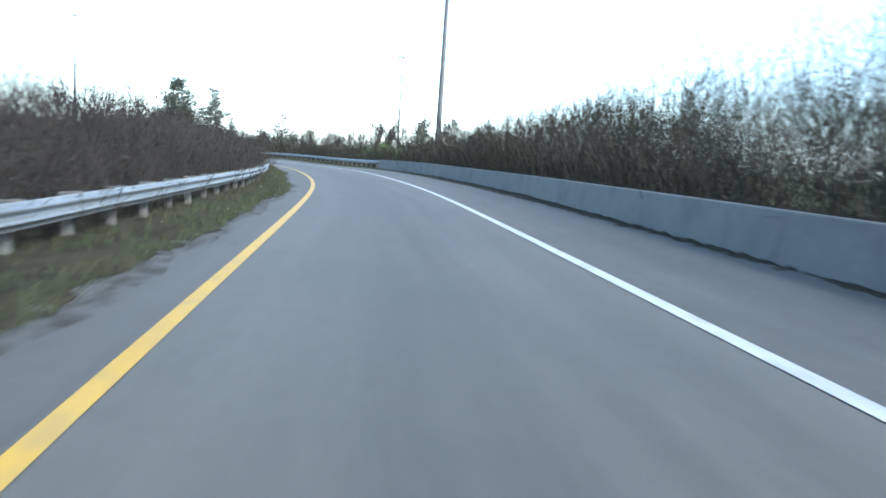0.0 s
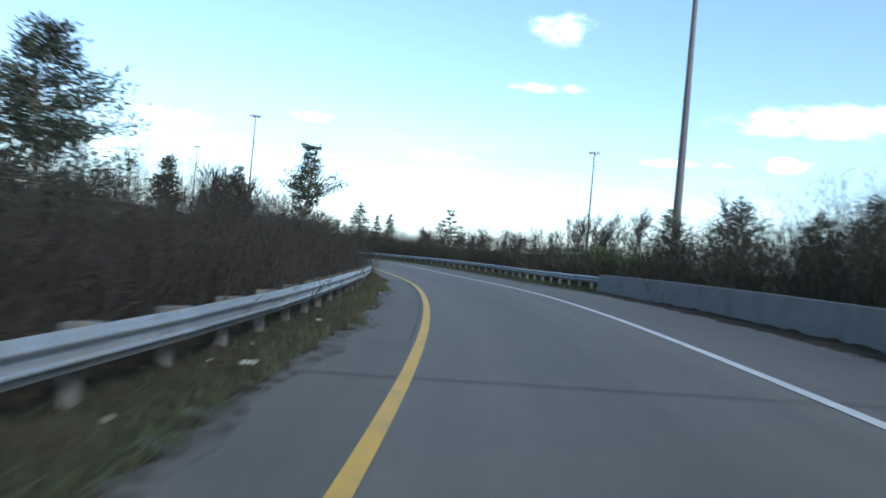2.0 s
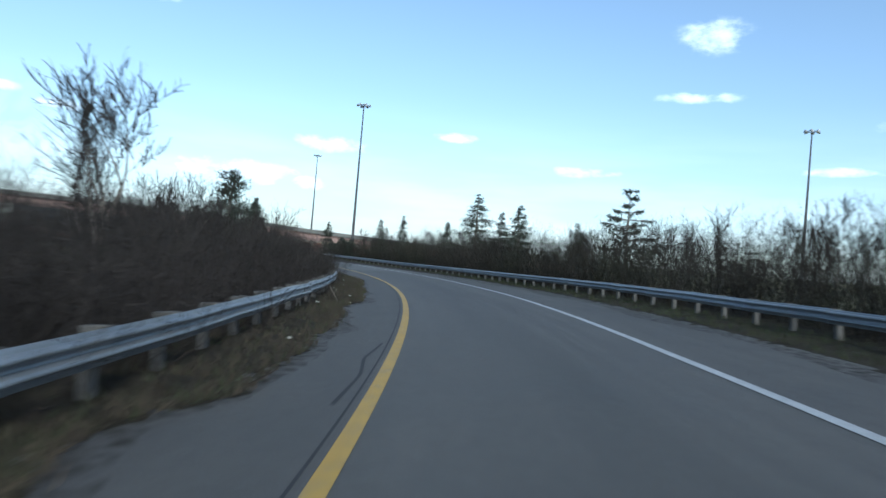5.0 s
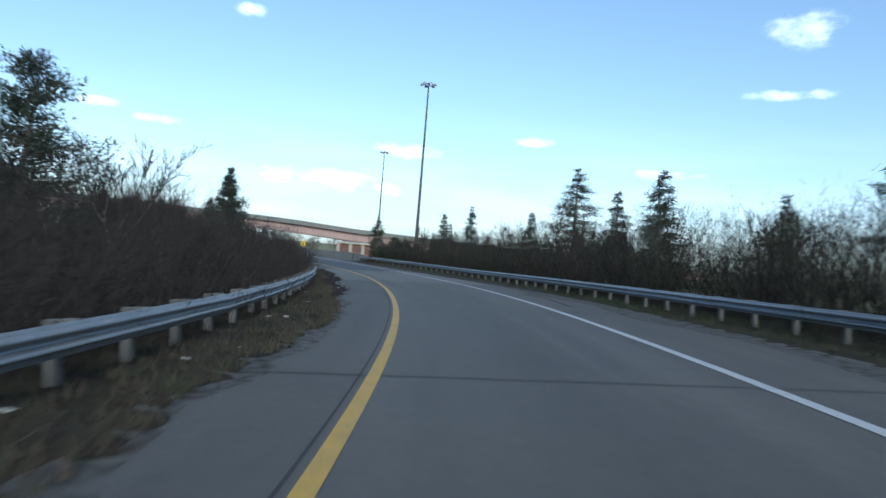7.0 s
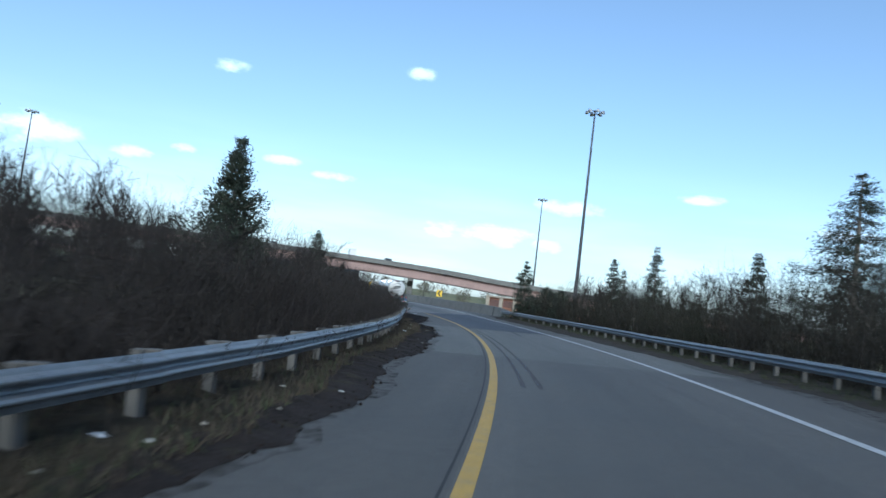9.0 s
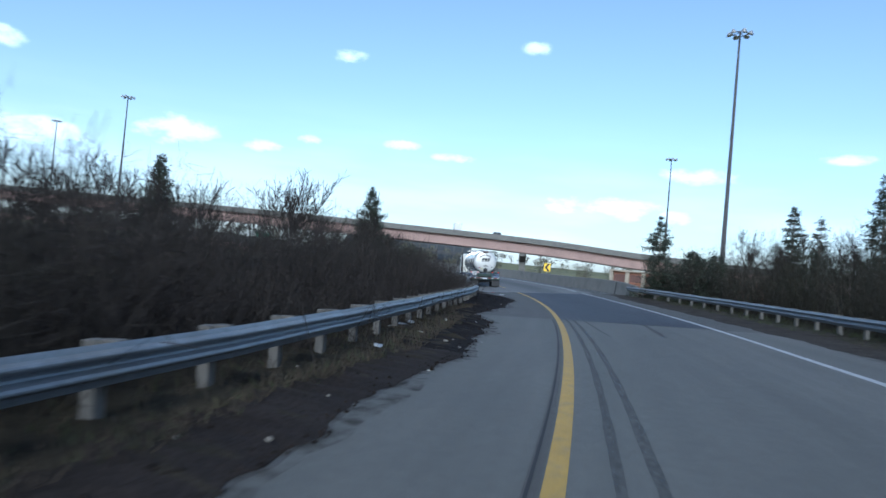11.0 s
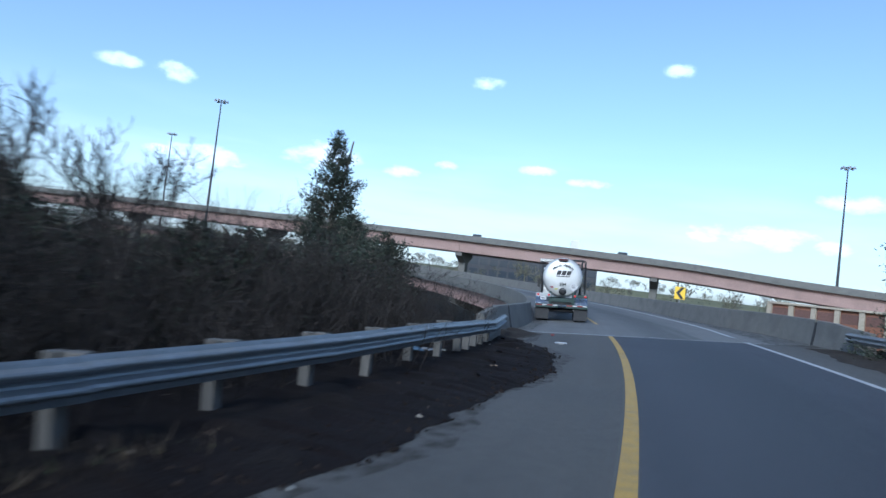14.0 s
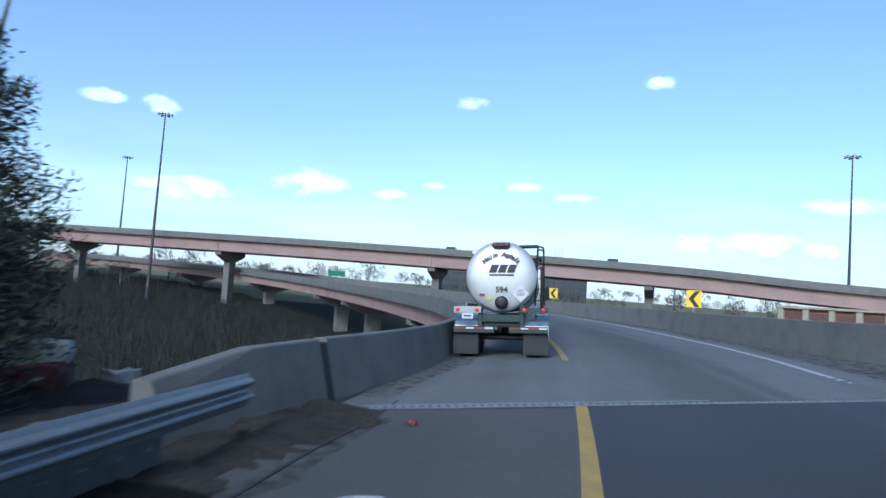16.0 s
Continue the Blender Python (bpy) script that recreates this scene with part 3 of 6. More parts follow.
cv_ = (cp_[:, None] + octa[None] * rv.uniform(0.6, 1.3, (n, 6, 3)) * cr_[:, None, None]).reshape(-1, 3)
of_ = [(0, 1, 4), (1, 2, 4), (2, 3, 4), (3, 0, 4), (1, 0, 5), (2, 1, 5), (3, 2, 5), (0, 3, 5)]
cf_ = (np.arange(n)[:, None, None] * 6 + np.array(of_)[None]).reshape(-1, 3)
tagged(new("soil_clods", mesh_of("soil_clods", cv_, cf_, M_CLOD)), "loose brown soil clods and leaf crumbs on the shoulder edge", "soil", kind="stuff")

# brown dirt along the foot of the right guardrail
soil_s = span(120, 177.5, 0.12)
inner = np.interp(soil_s, [120, 135, 150, 165, 172, 178], [8.3, 7.6, 7.05, 6.95, 6.75, 7.4]) + 0.1 * np.sin(soil_s * 1.3) + 0.05 * np.sin(soil_s * 4.1) + rv.normal(0, 0.02, len(soil_s))
g = np.stack([at(soil_s, inner, 0.003), at(soil_s, inner + 0.2, 0.02 + rv.normal(0, 0.006, len(soil_s))), at(soil_s, inner + 0.9, 0.04 + rv.normal(0, 0.012, len(soil_s))), at(soil_s, inner + 2.6, 0.06 + rv.normal(0, 0.02, len(soil_s)))], 1)
ii = np.arange(len(soil_s) * 4).reshape(-1, 4)
structure("dirt_strip", g.reshape(-1, 3), np.stack([ii[:-1, :-1], ii[:-1, 1:], ii[1:, 1:], ii[1:, :-1]], -1).reshape(-1, 4), M_DIRT, "brown dirt washed along the foot of the right guardrail", True)

# ---- guardrails ----
def w_profile():
    pts = [(0.0, 0.165), (0.012, 0.145), (0.02, 0.12), (0.07, 0.1), (0.083, 0.085), (0.083, 0.07), (0.07, 0.05), (0.012, 0.02), (0.004, 0.0),
           (0.012, -0.02), (0.07, -0.05), (0.083, -0.07), (0.083, -0.085), (0.07, -0.1), (0.02, -0.12), (0.012, -0.145), (0.0, -0.18)]
    return pts


def beam_mesh(length=3.81, side=1):
    pts = w_profile()
    loop = [(x * side, z) for x, z in pts] + [((x - 0.006) * side, z) for x, z in reversed(pts)]
    bm = bmesh.new()
    ends = [[bm.verts.new((x, y, z)) for x, z in loop] for y in (-length / 2 - 0.06, length / 2 + 0.06)]
    n = len(loop)
    for k in range(n):
        bm.faces.new((ends[0][k], ends[0][(k + 1) % n], ends[1][(k + 1) % n], ends[1][k]))
    h = n // 2
    for e in ends:
        for k in range(h - 1):
            bm.faces.new((e[k], e[k + 1], e[n - 2 - k], e[n - 1 - k]))
    return bm_mesh("beam", bm, M_STEEL)


POST = bm_mesh("post", box(-0.07, 0.07, -0.075, 0.075, -0.6, 0.755, 0.008), M_POST)
SLIM_POST = bm_mesh("post", box(-0.08, 0.08, -0.045, 0.045, -0.6, 0.60, 0.008), M_POST)
BLOCK = bm_mesh("spacer_block", box(-0.09, 0.09, -0.065, 0.065, -0.18, 0.145, 0.008), M_POST)
BOLT = bm_mesh("bolt", lathe([(0, 0.018), (0.012, 0.016), (0.016, 0.006)], 8, "X"), M_STEEL)


def guardrail(name, s0, s1, offset, side, label, wobble=0.0, sag=lambda s: 0.0):
    rail = thing(name, Matrix(), label, "guardrail", kind="structure")
    beam = beam_mesh(3.81, side)
    rr = np.random.RandomState(5)
    n = int((s1 - s0) / 3.81)
    for k in range(n):
        s = s0 + 3.81 * (k + 0.5)
        p, q = at(s - 1.905, offset(s - 1.905), 0.59 - sag(s - 1.905)), at(s + 1.905, offset(s + 1.905), 0.59 - sag(s + 1.905))
        dx = Vector(q - p)
        m = Matrix.Translation((p + q) / 2) @ Matrix.Rotation(math.atan2(-dx.x, dx.y), 4, "Z") @ Matrix.Rotation(math.asin(dx.z / dx.length) + rr.normal(0, wobble), 4, "X") @ Matrix.Rotation(-bank_at(s) + rr.normal(0, 0.01), 4, "Y") @ Matrix.Diagonal((1, dx.length / 3.81, 1, 1))
        put("beam", beam, rail, m)
    for k in range(2 * n + 1):
        s = s0 + 1.905 * k
        if side > 0 and s > 163:
            continue    # slim posts at half spacing follow before the bridge
        tilt = Matrix.Rotation(rr.normal(0, 0.03), 4, "X") @ Matrix.Rotation(rr.normal(0, 0.02), 4, "Y")
        put("post", POST, rail, stand(s, float(offset(s)) - side * 0.265, 0.0) @ tilt)
        put("spacer_block", BLOCK, rail, stand(s, float(offset(s)) - side * 0.1, 0.62) @ tilt)
        put("bolt", BOLT, rail, stand(s, float(offset(s)) + side * 0.004, 0.60 - sag(s)) @ Matrix.Diagonal((side, 1, 1, 1)))
    if side > 0:
        for k in range(7):
            s = 163.73 + 0.92 * k
            put("post", SLIM_POST, rail, stand(s, float(offset(s)) - side * 0.12, 0.0) @ Matrix.Rotation(rr.normal(0, 0.03), 4, "X"))
            put("bolt", BOLT, rail, stand(s, float(offset(s)) + side * 0.004, 0.60 - sag(s)) @ Matrix.Diagonal((side, 1, 1, 1)))
    return rail


def left_rail_off(s):
    return np.where(s > 146, np.interp(s, [146, 152, 158, 164, 168, 173], [rail_l(146), -3.86, -3.6, -3.42, -3.42, -3.62]), rail_l(s))


def right_rail_off(s):
    return np.where(s > 160, np.interp(s, [160, 166, 170, 173.5, 177], [rail_r(160), 9.3, 9.1, 8.6, 8.05]), rail_r(s))


rail_left = guardrail("guardrail_left", -56.39, 172.21, left_rail_off, 1, "galvanised W-beam guardrail on weathered timber posts, left of the ramp", 0.004, lambda s: float(np.interp(s, [163, 166, 168.6, 172], [0, 0.05, 0.15, 0.08])))
# second beam low on the posts where the rail meets the bridge
M_RUBRAIL = material("dirty_steel_channel", (0.075, 0.078, 0.085), 0.6, 0.35, 0.2, 12, 0.6, 2.0, (0.05, 0.045, 0.04))
bm = add_box(bmesh.new(), -0.01, 0.012, -1.6, 1.6, -0.13, 0.10, 0.004)
add_box(bm, -0.06, 0.0, -1.6, 1.6, 0.086, 0.10, 0.004)
add_box(bm, -0.06, 0.0, -1.6, 1.6, -0.13, -0.116, 0.004)
p, q = at(167.3, left_rail_off(167.3) + 0.0, 0.22), at(170.5, left_rail_off(170.5) + 0.0, 0.20)
dx = Vector(q - p)
rub = put("rub_rail", bm_mesh("rub_rail", bm, M_RUBRAIL), rail_left, Matrix.Translation((p + q) / 2) @ Matrix.Rotation(math.atan2(-dx.x, dx.y), 4, "Z") @ Matrix.Rotation(math.asin(dx.z / dx.length), 4, "X"), "low dirty steel channel")
for k in range(8):
    put("bolt", BOLT, rub, Matrix.Translation((0.012, -1.4 + 0.4 * k, 0.03)))
guardrail("guardrail_right", 46.6, 176.2, right_rail_off, -1, "galvanised W-beam guardrail on timber posts, right of the ramp", 0.004)

# ---- concrete barriers ----
def barrier(name, s0, s1, offset, side, height, label, piece=6.1, mat=M_CONC, least=0.5):
    wall = thing(name, Matrix(), label, "barrier", kind="structure")
    lift = lambda d: (lambda q: height(q) + d) if callable(height) else height + d
    s, n = s0, 0
    while s < s1 - least:
        e = min(s + piece, s1)
        prof = [(side * 0.25, -0.3), (side * 0.25, 0.02), (side * 0.17, 0.42), (side * 0.09, lift(-0.02)), (side * 0.07, lift(0)), (-side * 0.10, lift(0)), (-side * 0.12, lift(-0.02)), (-side * 0.14, -0.3)]
        v, f = sweep(span(s + 0.012, e - 0.012, 1.5), prof, offset)
        put("concrete_section" if mat is M_CONC else "joint_filler", mesh_of("concrete_section", v, f, mat), wall)
        s, n = e, n + 1
    return wall


barrier("barrier_wall_right", -58, 46.4, lambda s: rail_r(s) + 0.0, -1, 0.86, "long weathered concrete barrier wall along the right shoulder")
PAR_L = lambda s: np.interp(s, [170.6, 173, 175.2, 178, 182, 320], [-4.4, -4.08, -3.82, -3.54, -3.3, -3.2])
PAR_R = lambda s: np.interp(s, [172, 176, 183, 189, 195, 320], [9.0, 8.65, 8.3, 7.65, 7.45, 7.45])
barrier("bridge_parapet_left", 171.4, 175.0, PAR_L, 1, lambda s: np.interp(s, [171.4, 172.9, 175], [0.64, 0.87, 0.90]), "flared concrete end of the bridge parapet, stained and dark at its joint", 4.8)
barrier("parapet_joint", 174.99, 175.21, lambda s: PAR_L(s) + 0.01, 1, 0.85, "dark stained filler in the open parapet joint", 2.0, M_SEAL, 0.05)
barrier("bridge_parapet_left", 175.2, 438, PAR_L, 1, 0.91, "weathered concrete bridge parapet beside the left shoulder", 9.0)
barrier("bridge_parapet_right", 175.4, 179.6, PAR_R, -1, lambda s: 0.80 + 0.21 * ease((s - 175) / 4), "flared concrete approach wall before the right bridge parapet", 7.6)
barrier("parapet_joint", 179.59, 179.81, lambda s: PAR_R(s) - 0.01, -1, 0.93, "dark stained filler in the open parapet joint", 2.0, M_SEAL, 0.05)
barrier("bridge_parapet_right", 179.8, 438, PAR_R, -1, 1.02, "weathered concrete bridge parapet beside the right shoulder", 9.0)

ribbon("dust_edge", 178, 300, lambda s: lane(s) + 0.75 + 0.15 * np.sin(s * 0.6), lambda s: PAR_R(s) - 0.28, M_DUST, "dirt along the foot of the right bridge parapet", 0.007, 0.5)
ribbon("dust_edge", 175.8, 300, lambda s: PAR_L(s) + 0.28, lambda s: PAR_L(s) + 0.85 + 0.12 * np.sin(s * 0.8), M_DUST, "dirt along the foot of the left bridge parapet", 0.007, 0.5)

# embankment beside the left parapet, down to the hollow, in the shade-darkened litter colour
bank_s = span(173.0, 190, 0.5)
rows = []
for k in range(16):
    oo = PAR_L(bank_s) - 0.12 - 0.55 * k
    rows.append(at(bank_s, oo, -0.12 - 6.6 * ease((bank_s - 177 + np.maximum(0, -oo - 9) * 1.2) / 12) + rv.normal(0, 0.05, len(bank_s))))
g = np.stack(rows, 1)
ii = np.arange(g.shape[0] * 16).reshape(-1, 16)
structure("embankment", g.reshape(-1, 3), np.stack([ii[:-1, :-1], ii[:-1, 1:], ii[1:, 1:], ii[1:, :-1]], -1).reshape(-1, 4), M_LITTER, "embankment of dead leaves, darkened for shade, beside the bridge parapet", True)
# dark olive sheet laid over the pale grassland in the hollow
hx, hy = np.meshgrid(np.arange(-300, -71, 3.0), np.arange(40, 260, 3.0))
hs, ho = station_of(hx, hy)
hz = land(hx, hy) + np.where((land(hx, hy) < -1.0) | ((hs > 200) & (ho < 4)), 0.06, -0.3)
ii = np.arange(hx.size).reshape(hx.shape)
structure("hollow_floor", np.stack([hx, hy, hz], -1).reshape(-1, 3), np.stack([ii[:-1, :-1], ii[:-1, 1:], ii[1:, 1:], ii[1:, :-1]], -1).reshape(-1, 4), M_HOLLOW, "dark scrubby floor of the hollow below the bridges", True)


# ---- vegetation ----
def quick_mesh(name, verts, quads, mat):
    me = bpy.data.meshes.new(name)
    v, q = np.ascontiguousarray(verts, np.float32), np.ascontiguousarray(quads, np.int32)
    me.vertices.add(len(v))
    me.vertices.foreach_set("co", v.ravel())
    me.loops.add(q.size)
    me.loops.foreach_set("vertex_index", q.ravel())
    me.polygons.add(len(q))
    me.polygons.foreach_set("loop_start", np.arange(0, q.size, 4, dtype=np.int32))
    me.update(calc_edges=True)
    me.materials.append(mat)
    return me


def unit(v):
    return v / np.maximum(np.linalg.norm(v, axis=-1, keepdims=True), 1e-9)


def strips(rng, base, way, length, width, sag=0.15):
    """Thin bent blades: three nodes each, tapering to the tip."""
    n = len(base)
    side = unit(np.cross(way, rng.normal(0, 1, (n, 3))))
    bend = rng.normal(0, sag, (n, 3)) * length[:, None]
    nodes = [base, base + way * length[:, None] * 0.5 + bend * 0.5, base + way * length[:, None] + bend * 0.3]
    rows = []
    for k, w in enumerate((1.0, 0.75, 0.3)):
        half = side * (width * w / 2)[:, None]
        rows += [nodes[k] - half, nodes[k] + half]
    v = np.stack(rows, 1).reshape(-1, 3)
    i = np.arange(n)[:, None] * 6
    q = np.concatenate([i + np.array([0, 1, 3, 2]), i + np.array([2, 3, 5, 4])], 0)
    return v, q


def twig_faces(rng, base, way, length, width):
    """Fine straight twigs, one tapering face each."""
    side = unit(np.cross(way, rng.normal(0, 1, base.shape))) * (width / 2)[:, None]
    tip = base + way * length[:, None]
    v = np.stack([base - side, base + side, tip + side * 0.35, tip - side * 0.35], 1).reshape(-1, 3)
    return v, np.arange(len(v)).reshape(-1, 4)


def brush(name, rng, centres, heights, stems, twigs, width, mat, label, fine=0.6):
    """Leafless thicket: stems that lean out from many roots, each with a haze of side twigs."""
    c, h = np.repeat(centres, stems, 0), np.repeat(heights, stems)
    m = len(c)
    base = c + np.column_stack([rng.normal(0, 0.36, m), rng.normal(0, 0.36, m), np.full(m, -0.05)])
    way = unit(np.column_stack([rng.normal(0, 0.4, m), rng.normal(0, 0.4, m), np.ones(m)]))
    ln = h * np.minimum(rng.normal(0.86, 0.1, m), 0.98)
    v1, q1 = strips(rng, base, way, ln, rng.uniform(0.7, 1.3, m) * width)
    f = rng.uniform(0.05, 1.0, (m, twigs)) ** 0.8
    tb = (base[:, None] + way[:, None] * (ln[:, None] * f)[..., None]).reshape(-1, 3)
    tb += rng.normal(0, 0.05, tb.shape)
    tw = unit(np.repeat(way, twigs, 0) * 0.5 + rng.normal(0, 0.5, (m * twigs, 3)) + (0, 0, 0.15))
    tl = np.repeat(np.minimum(h, 3.0), twigs) * rng.uniform(0.06, 0.18, m * twigs)
    v2, q2 = twig_faces(rng, tb, tw, tl, rng.uniform(0.6, 1.2, m * twigs) * width * fine)
    ob = new(name, quick_mesh(name, np.concatenate([v1, v2]), np.concatenate([q1, q2 + len(v1)]), mat))
    return tagged(ob, label, "brush", kind="stuff")


rb = np.random.RandomState(11)
cs, hs = [], []
for k, (back, hgt) in enumerate(((0.95, 1.5), (1.8, 2.1), (2.8, 2.55), (4.0, 2.9), (5.6, 3.2), (7.6, 3.3))):
    s0 = np.arange(-34, 169 - 1.2 * k, 0.85 if k < 4 else 1.1)
    s = s0 + rb.normal(0, 0.25, len(s0))
    o = rail_l(s) - back + rb.normal(0, 0.3, len(s))
    wave = 1 + 0.13 * np.sin(s * 0.31 + k) + 0.08 * np.sin(s * 0.83) + rb.normal(0, 0.1, len(s))
    level = np.interp(s, [-30, 5, 20, 30, 52, 66, 80, 103, 113, 122, 128, 136, 142, 148, 156, 161, 170], [1.3, 1.2, 1.0, 1.18, 1.22, 1.08, 1.12, 1.12, 1.02, 1.16, 1.15, 0.93, 0.98, 1.15, 1.08, 0.92, 0.95])
    cs.append(at(s, o, 0.0))
    hs.append(np.minimum(hgt * wave * level, np.interp(s, [59, 60, 108, 118, 145, 152, 158], [4.5, 3.5, 3.5, 3.9, 3.7, 3.3, 3.0])))
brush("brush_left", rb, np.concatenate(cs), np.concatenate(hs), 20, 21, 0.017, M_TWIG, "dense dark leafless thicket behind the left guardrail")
cs, hs = [], []
for k, (back, hgt) in enumerate(((1.5, 2.1), (2.9, 2.9), (4.6, 3.3), (6.8, 3.6), (9.2, 3.9))):
    s0 = np.arange(-34, 178 - k if k < 4 else 48, 1.1)
    s = s0 + rb.normal(0, 0.3, len(s0))
    o = rail_r(s) + back + rb.normal(0, 0.35, len(s))
    wave = 1 + 0.12 * np.sin(s * 0.27 + 2 * k) + 0.08 * np.sin(s * 0.9) + rb.normal(0, 0.1, len(s))
    level = np.interp(s, [-30, 22, 33, 45, 60, 80, 100, 125, 145, 178], [1.7, 1.7, 1.4, 1.05, 0.88, 1.02, 1.3, 1.45, 1.4, 1.2])
    cs.append(at(s, o, 0.0))
    hs.append(hgt * wave * level)
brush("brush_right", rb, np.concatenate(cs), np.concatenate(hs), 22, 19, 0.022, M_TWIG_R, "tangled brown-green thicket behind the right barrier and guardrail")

# thicket on the slope and in the hollow below the bridges
n = 3000
hx = rb.uniform(-285, -72, n)
hy = rb.uniform(75, 225, n)
sv, ov = station_of(hx, hy)
ok = (np.hypot(hx + 112, hy - 150) > 11) & (ov < -4.6 - 4 * (sv < 185)) & (sv > 160) & (np.abs(ov + 11) + np.abs(sv - 174) > 4)
hx, hy = hx[ok], hy[ok]
brush("brush_hollow", rb, np.column_stack([hx, hy, land(hx, hy)]), np.where(station_of(hx, hy)[1] < -9, rb.uniform(2.0, 4.4, len(hx)), rb.uniform(1.0, 2.2, len(hx))), 9, 8, 0.08, M_SCRUB, "dark leafless scrub in the hollow below the bridges")

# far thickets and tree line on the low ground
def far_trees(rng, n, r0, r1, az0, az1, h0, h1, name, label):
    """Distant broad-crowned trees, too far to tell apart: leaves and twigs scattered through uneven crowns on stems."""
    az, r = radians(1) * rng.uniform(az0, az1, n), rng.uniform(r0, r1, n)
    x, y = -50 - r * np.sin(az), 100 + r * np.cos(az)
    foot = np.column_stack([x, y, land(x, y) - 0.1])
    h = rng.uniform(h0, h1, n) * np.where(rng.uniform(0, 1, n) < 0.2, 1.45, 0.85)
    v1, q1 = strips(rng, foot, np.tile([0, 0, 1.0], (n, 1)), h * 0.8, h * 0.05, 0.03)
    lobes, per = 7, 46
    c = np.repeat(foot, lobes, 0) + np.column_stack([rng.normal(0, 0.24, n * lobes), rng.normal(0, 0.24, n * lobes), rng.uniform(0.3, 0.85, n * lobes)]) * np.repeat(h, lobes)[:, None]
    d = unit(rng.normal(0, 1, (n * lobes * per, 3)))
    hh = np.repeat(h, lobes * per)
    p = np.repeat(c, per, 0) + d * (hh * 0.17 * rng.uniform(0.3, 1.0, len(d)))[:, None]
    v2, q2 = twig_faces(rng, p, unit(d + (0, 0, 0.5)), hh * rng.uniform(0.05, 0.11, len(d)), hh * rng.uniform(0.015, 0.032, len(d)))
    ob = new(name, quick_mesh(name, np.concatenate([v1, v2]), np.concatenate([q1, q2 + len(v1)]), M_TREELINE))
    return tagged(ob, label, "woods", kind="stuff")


far_trees(rb, 560, 205, 470, -60, 115, 4.0, 8.5, "tree_line", "distant budding woodland on the horizon, paled for haze")


def tubes(segs, n=5):
    a = np.array([[*p, *q, r0, r1] for p, q, r0, r1 in segs])
    p, q, r0, r1 = a[:, :3], a[:, 3:6], a[:, 6], a[:, 7]
    d = unit(q - p)
    ref = np.where(np.abs(d[:, 2:3]) > 0.9, [[1.0, 0, 0]], [[0, 0, 1.0]])
    e1 = unit(np.cross(d, ref))
    e2 = np.cross(d, e1)
    ang = 2 * np.pi * np.arange(n) / n
    ring = e1[:, None] * np.cos(ang)[None, :, None] + e2[:, None] * np.sin(ang)[None, :, None]
    v = np.concatenate([p[:, None] + ring * r0[:, None, None], q[:, None] + ring * r1[:, None, None]], 1).reshape(-1, 3)
    k = np.arange(n)
    cell = np.column_stack([k, (k + 1) % n, (k + 1) % n + n, k + n])
    return v, (np.arange(len(a))[:, None, None] * 2 * n + cell[None]).reshape(-1, 4)


def ribbons(segs, seed):
    """Thin flat twigs, one face each, turned at random."""
    a = np.array([[*p, *q, r0, r1] for p, q, r0, r1 in segs])
    p, q, r0, r1 = a[:, :3], a[:, 3:6], a[:, 6:7], a[:, 7:8]
    e = unit(np.cross(q - p, np.random.RandomState(seed).normal(0, 1, p.shape)))
    v = np.stack([p - e * r0, p + e * r0, q + e * r1, q - e * r1], 1).reshape(-1, 3)
    return v, np.arange(len(v)).reshape(-1, 4)


def bare_tree_meshes(seed, h):
    rng = np.random.RandomState(seed)
    wood, fine = [], []

    def grow(p, d, ln, r, depth):
        for k in range(3 if depth < 4 else 1):
            d2 = unit(d + rng.normal(0, 0.10 + 0.03 * depth, 3) + np.array([0, 0, 0.05]))
            q = p + d2 * ln / (3 if depth < 4 else 1.6)
            (wood if depth < 2 else fine).append((p, q, r, r * 0.82))
            p, d, r = q, d2, r * 0.82
            if depth < 4 and (k > 0 or depth > 0):
                for _ in range(2 if depth < 3 else 2):
                    side = unit(d + rng.normal(0, 0.42, 3) + np.array([0, 0, 0.38]))
                    grow(p, side, ln * rng.uniform(0.5, 0.72), r * 0.62, depth + 1)

    grow(np.array([0.0, 0, -0.2]), np.array([0.0, 0, 1.0]), h * 0.62, 0.015 * h, 0)
    v, q = tubes(wood, 6)
    v2, q2 = ribbons([(a, b, max(r, 0.011), max(s, 0.009)) for a, b, r, s in fine], seed)
    top = max(v2[:, 2].max(), 0.1)
    f = h / top
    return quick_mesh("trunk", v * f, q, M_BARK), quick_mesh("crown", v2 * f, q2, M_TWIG)


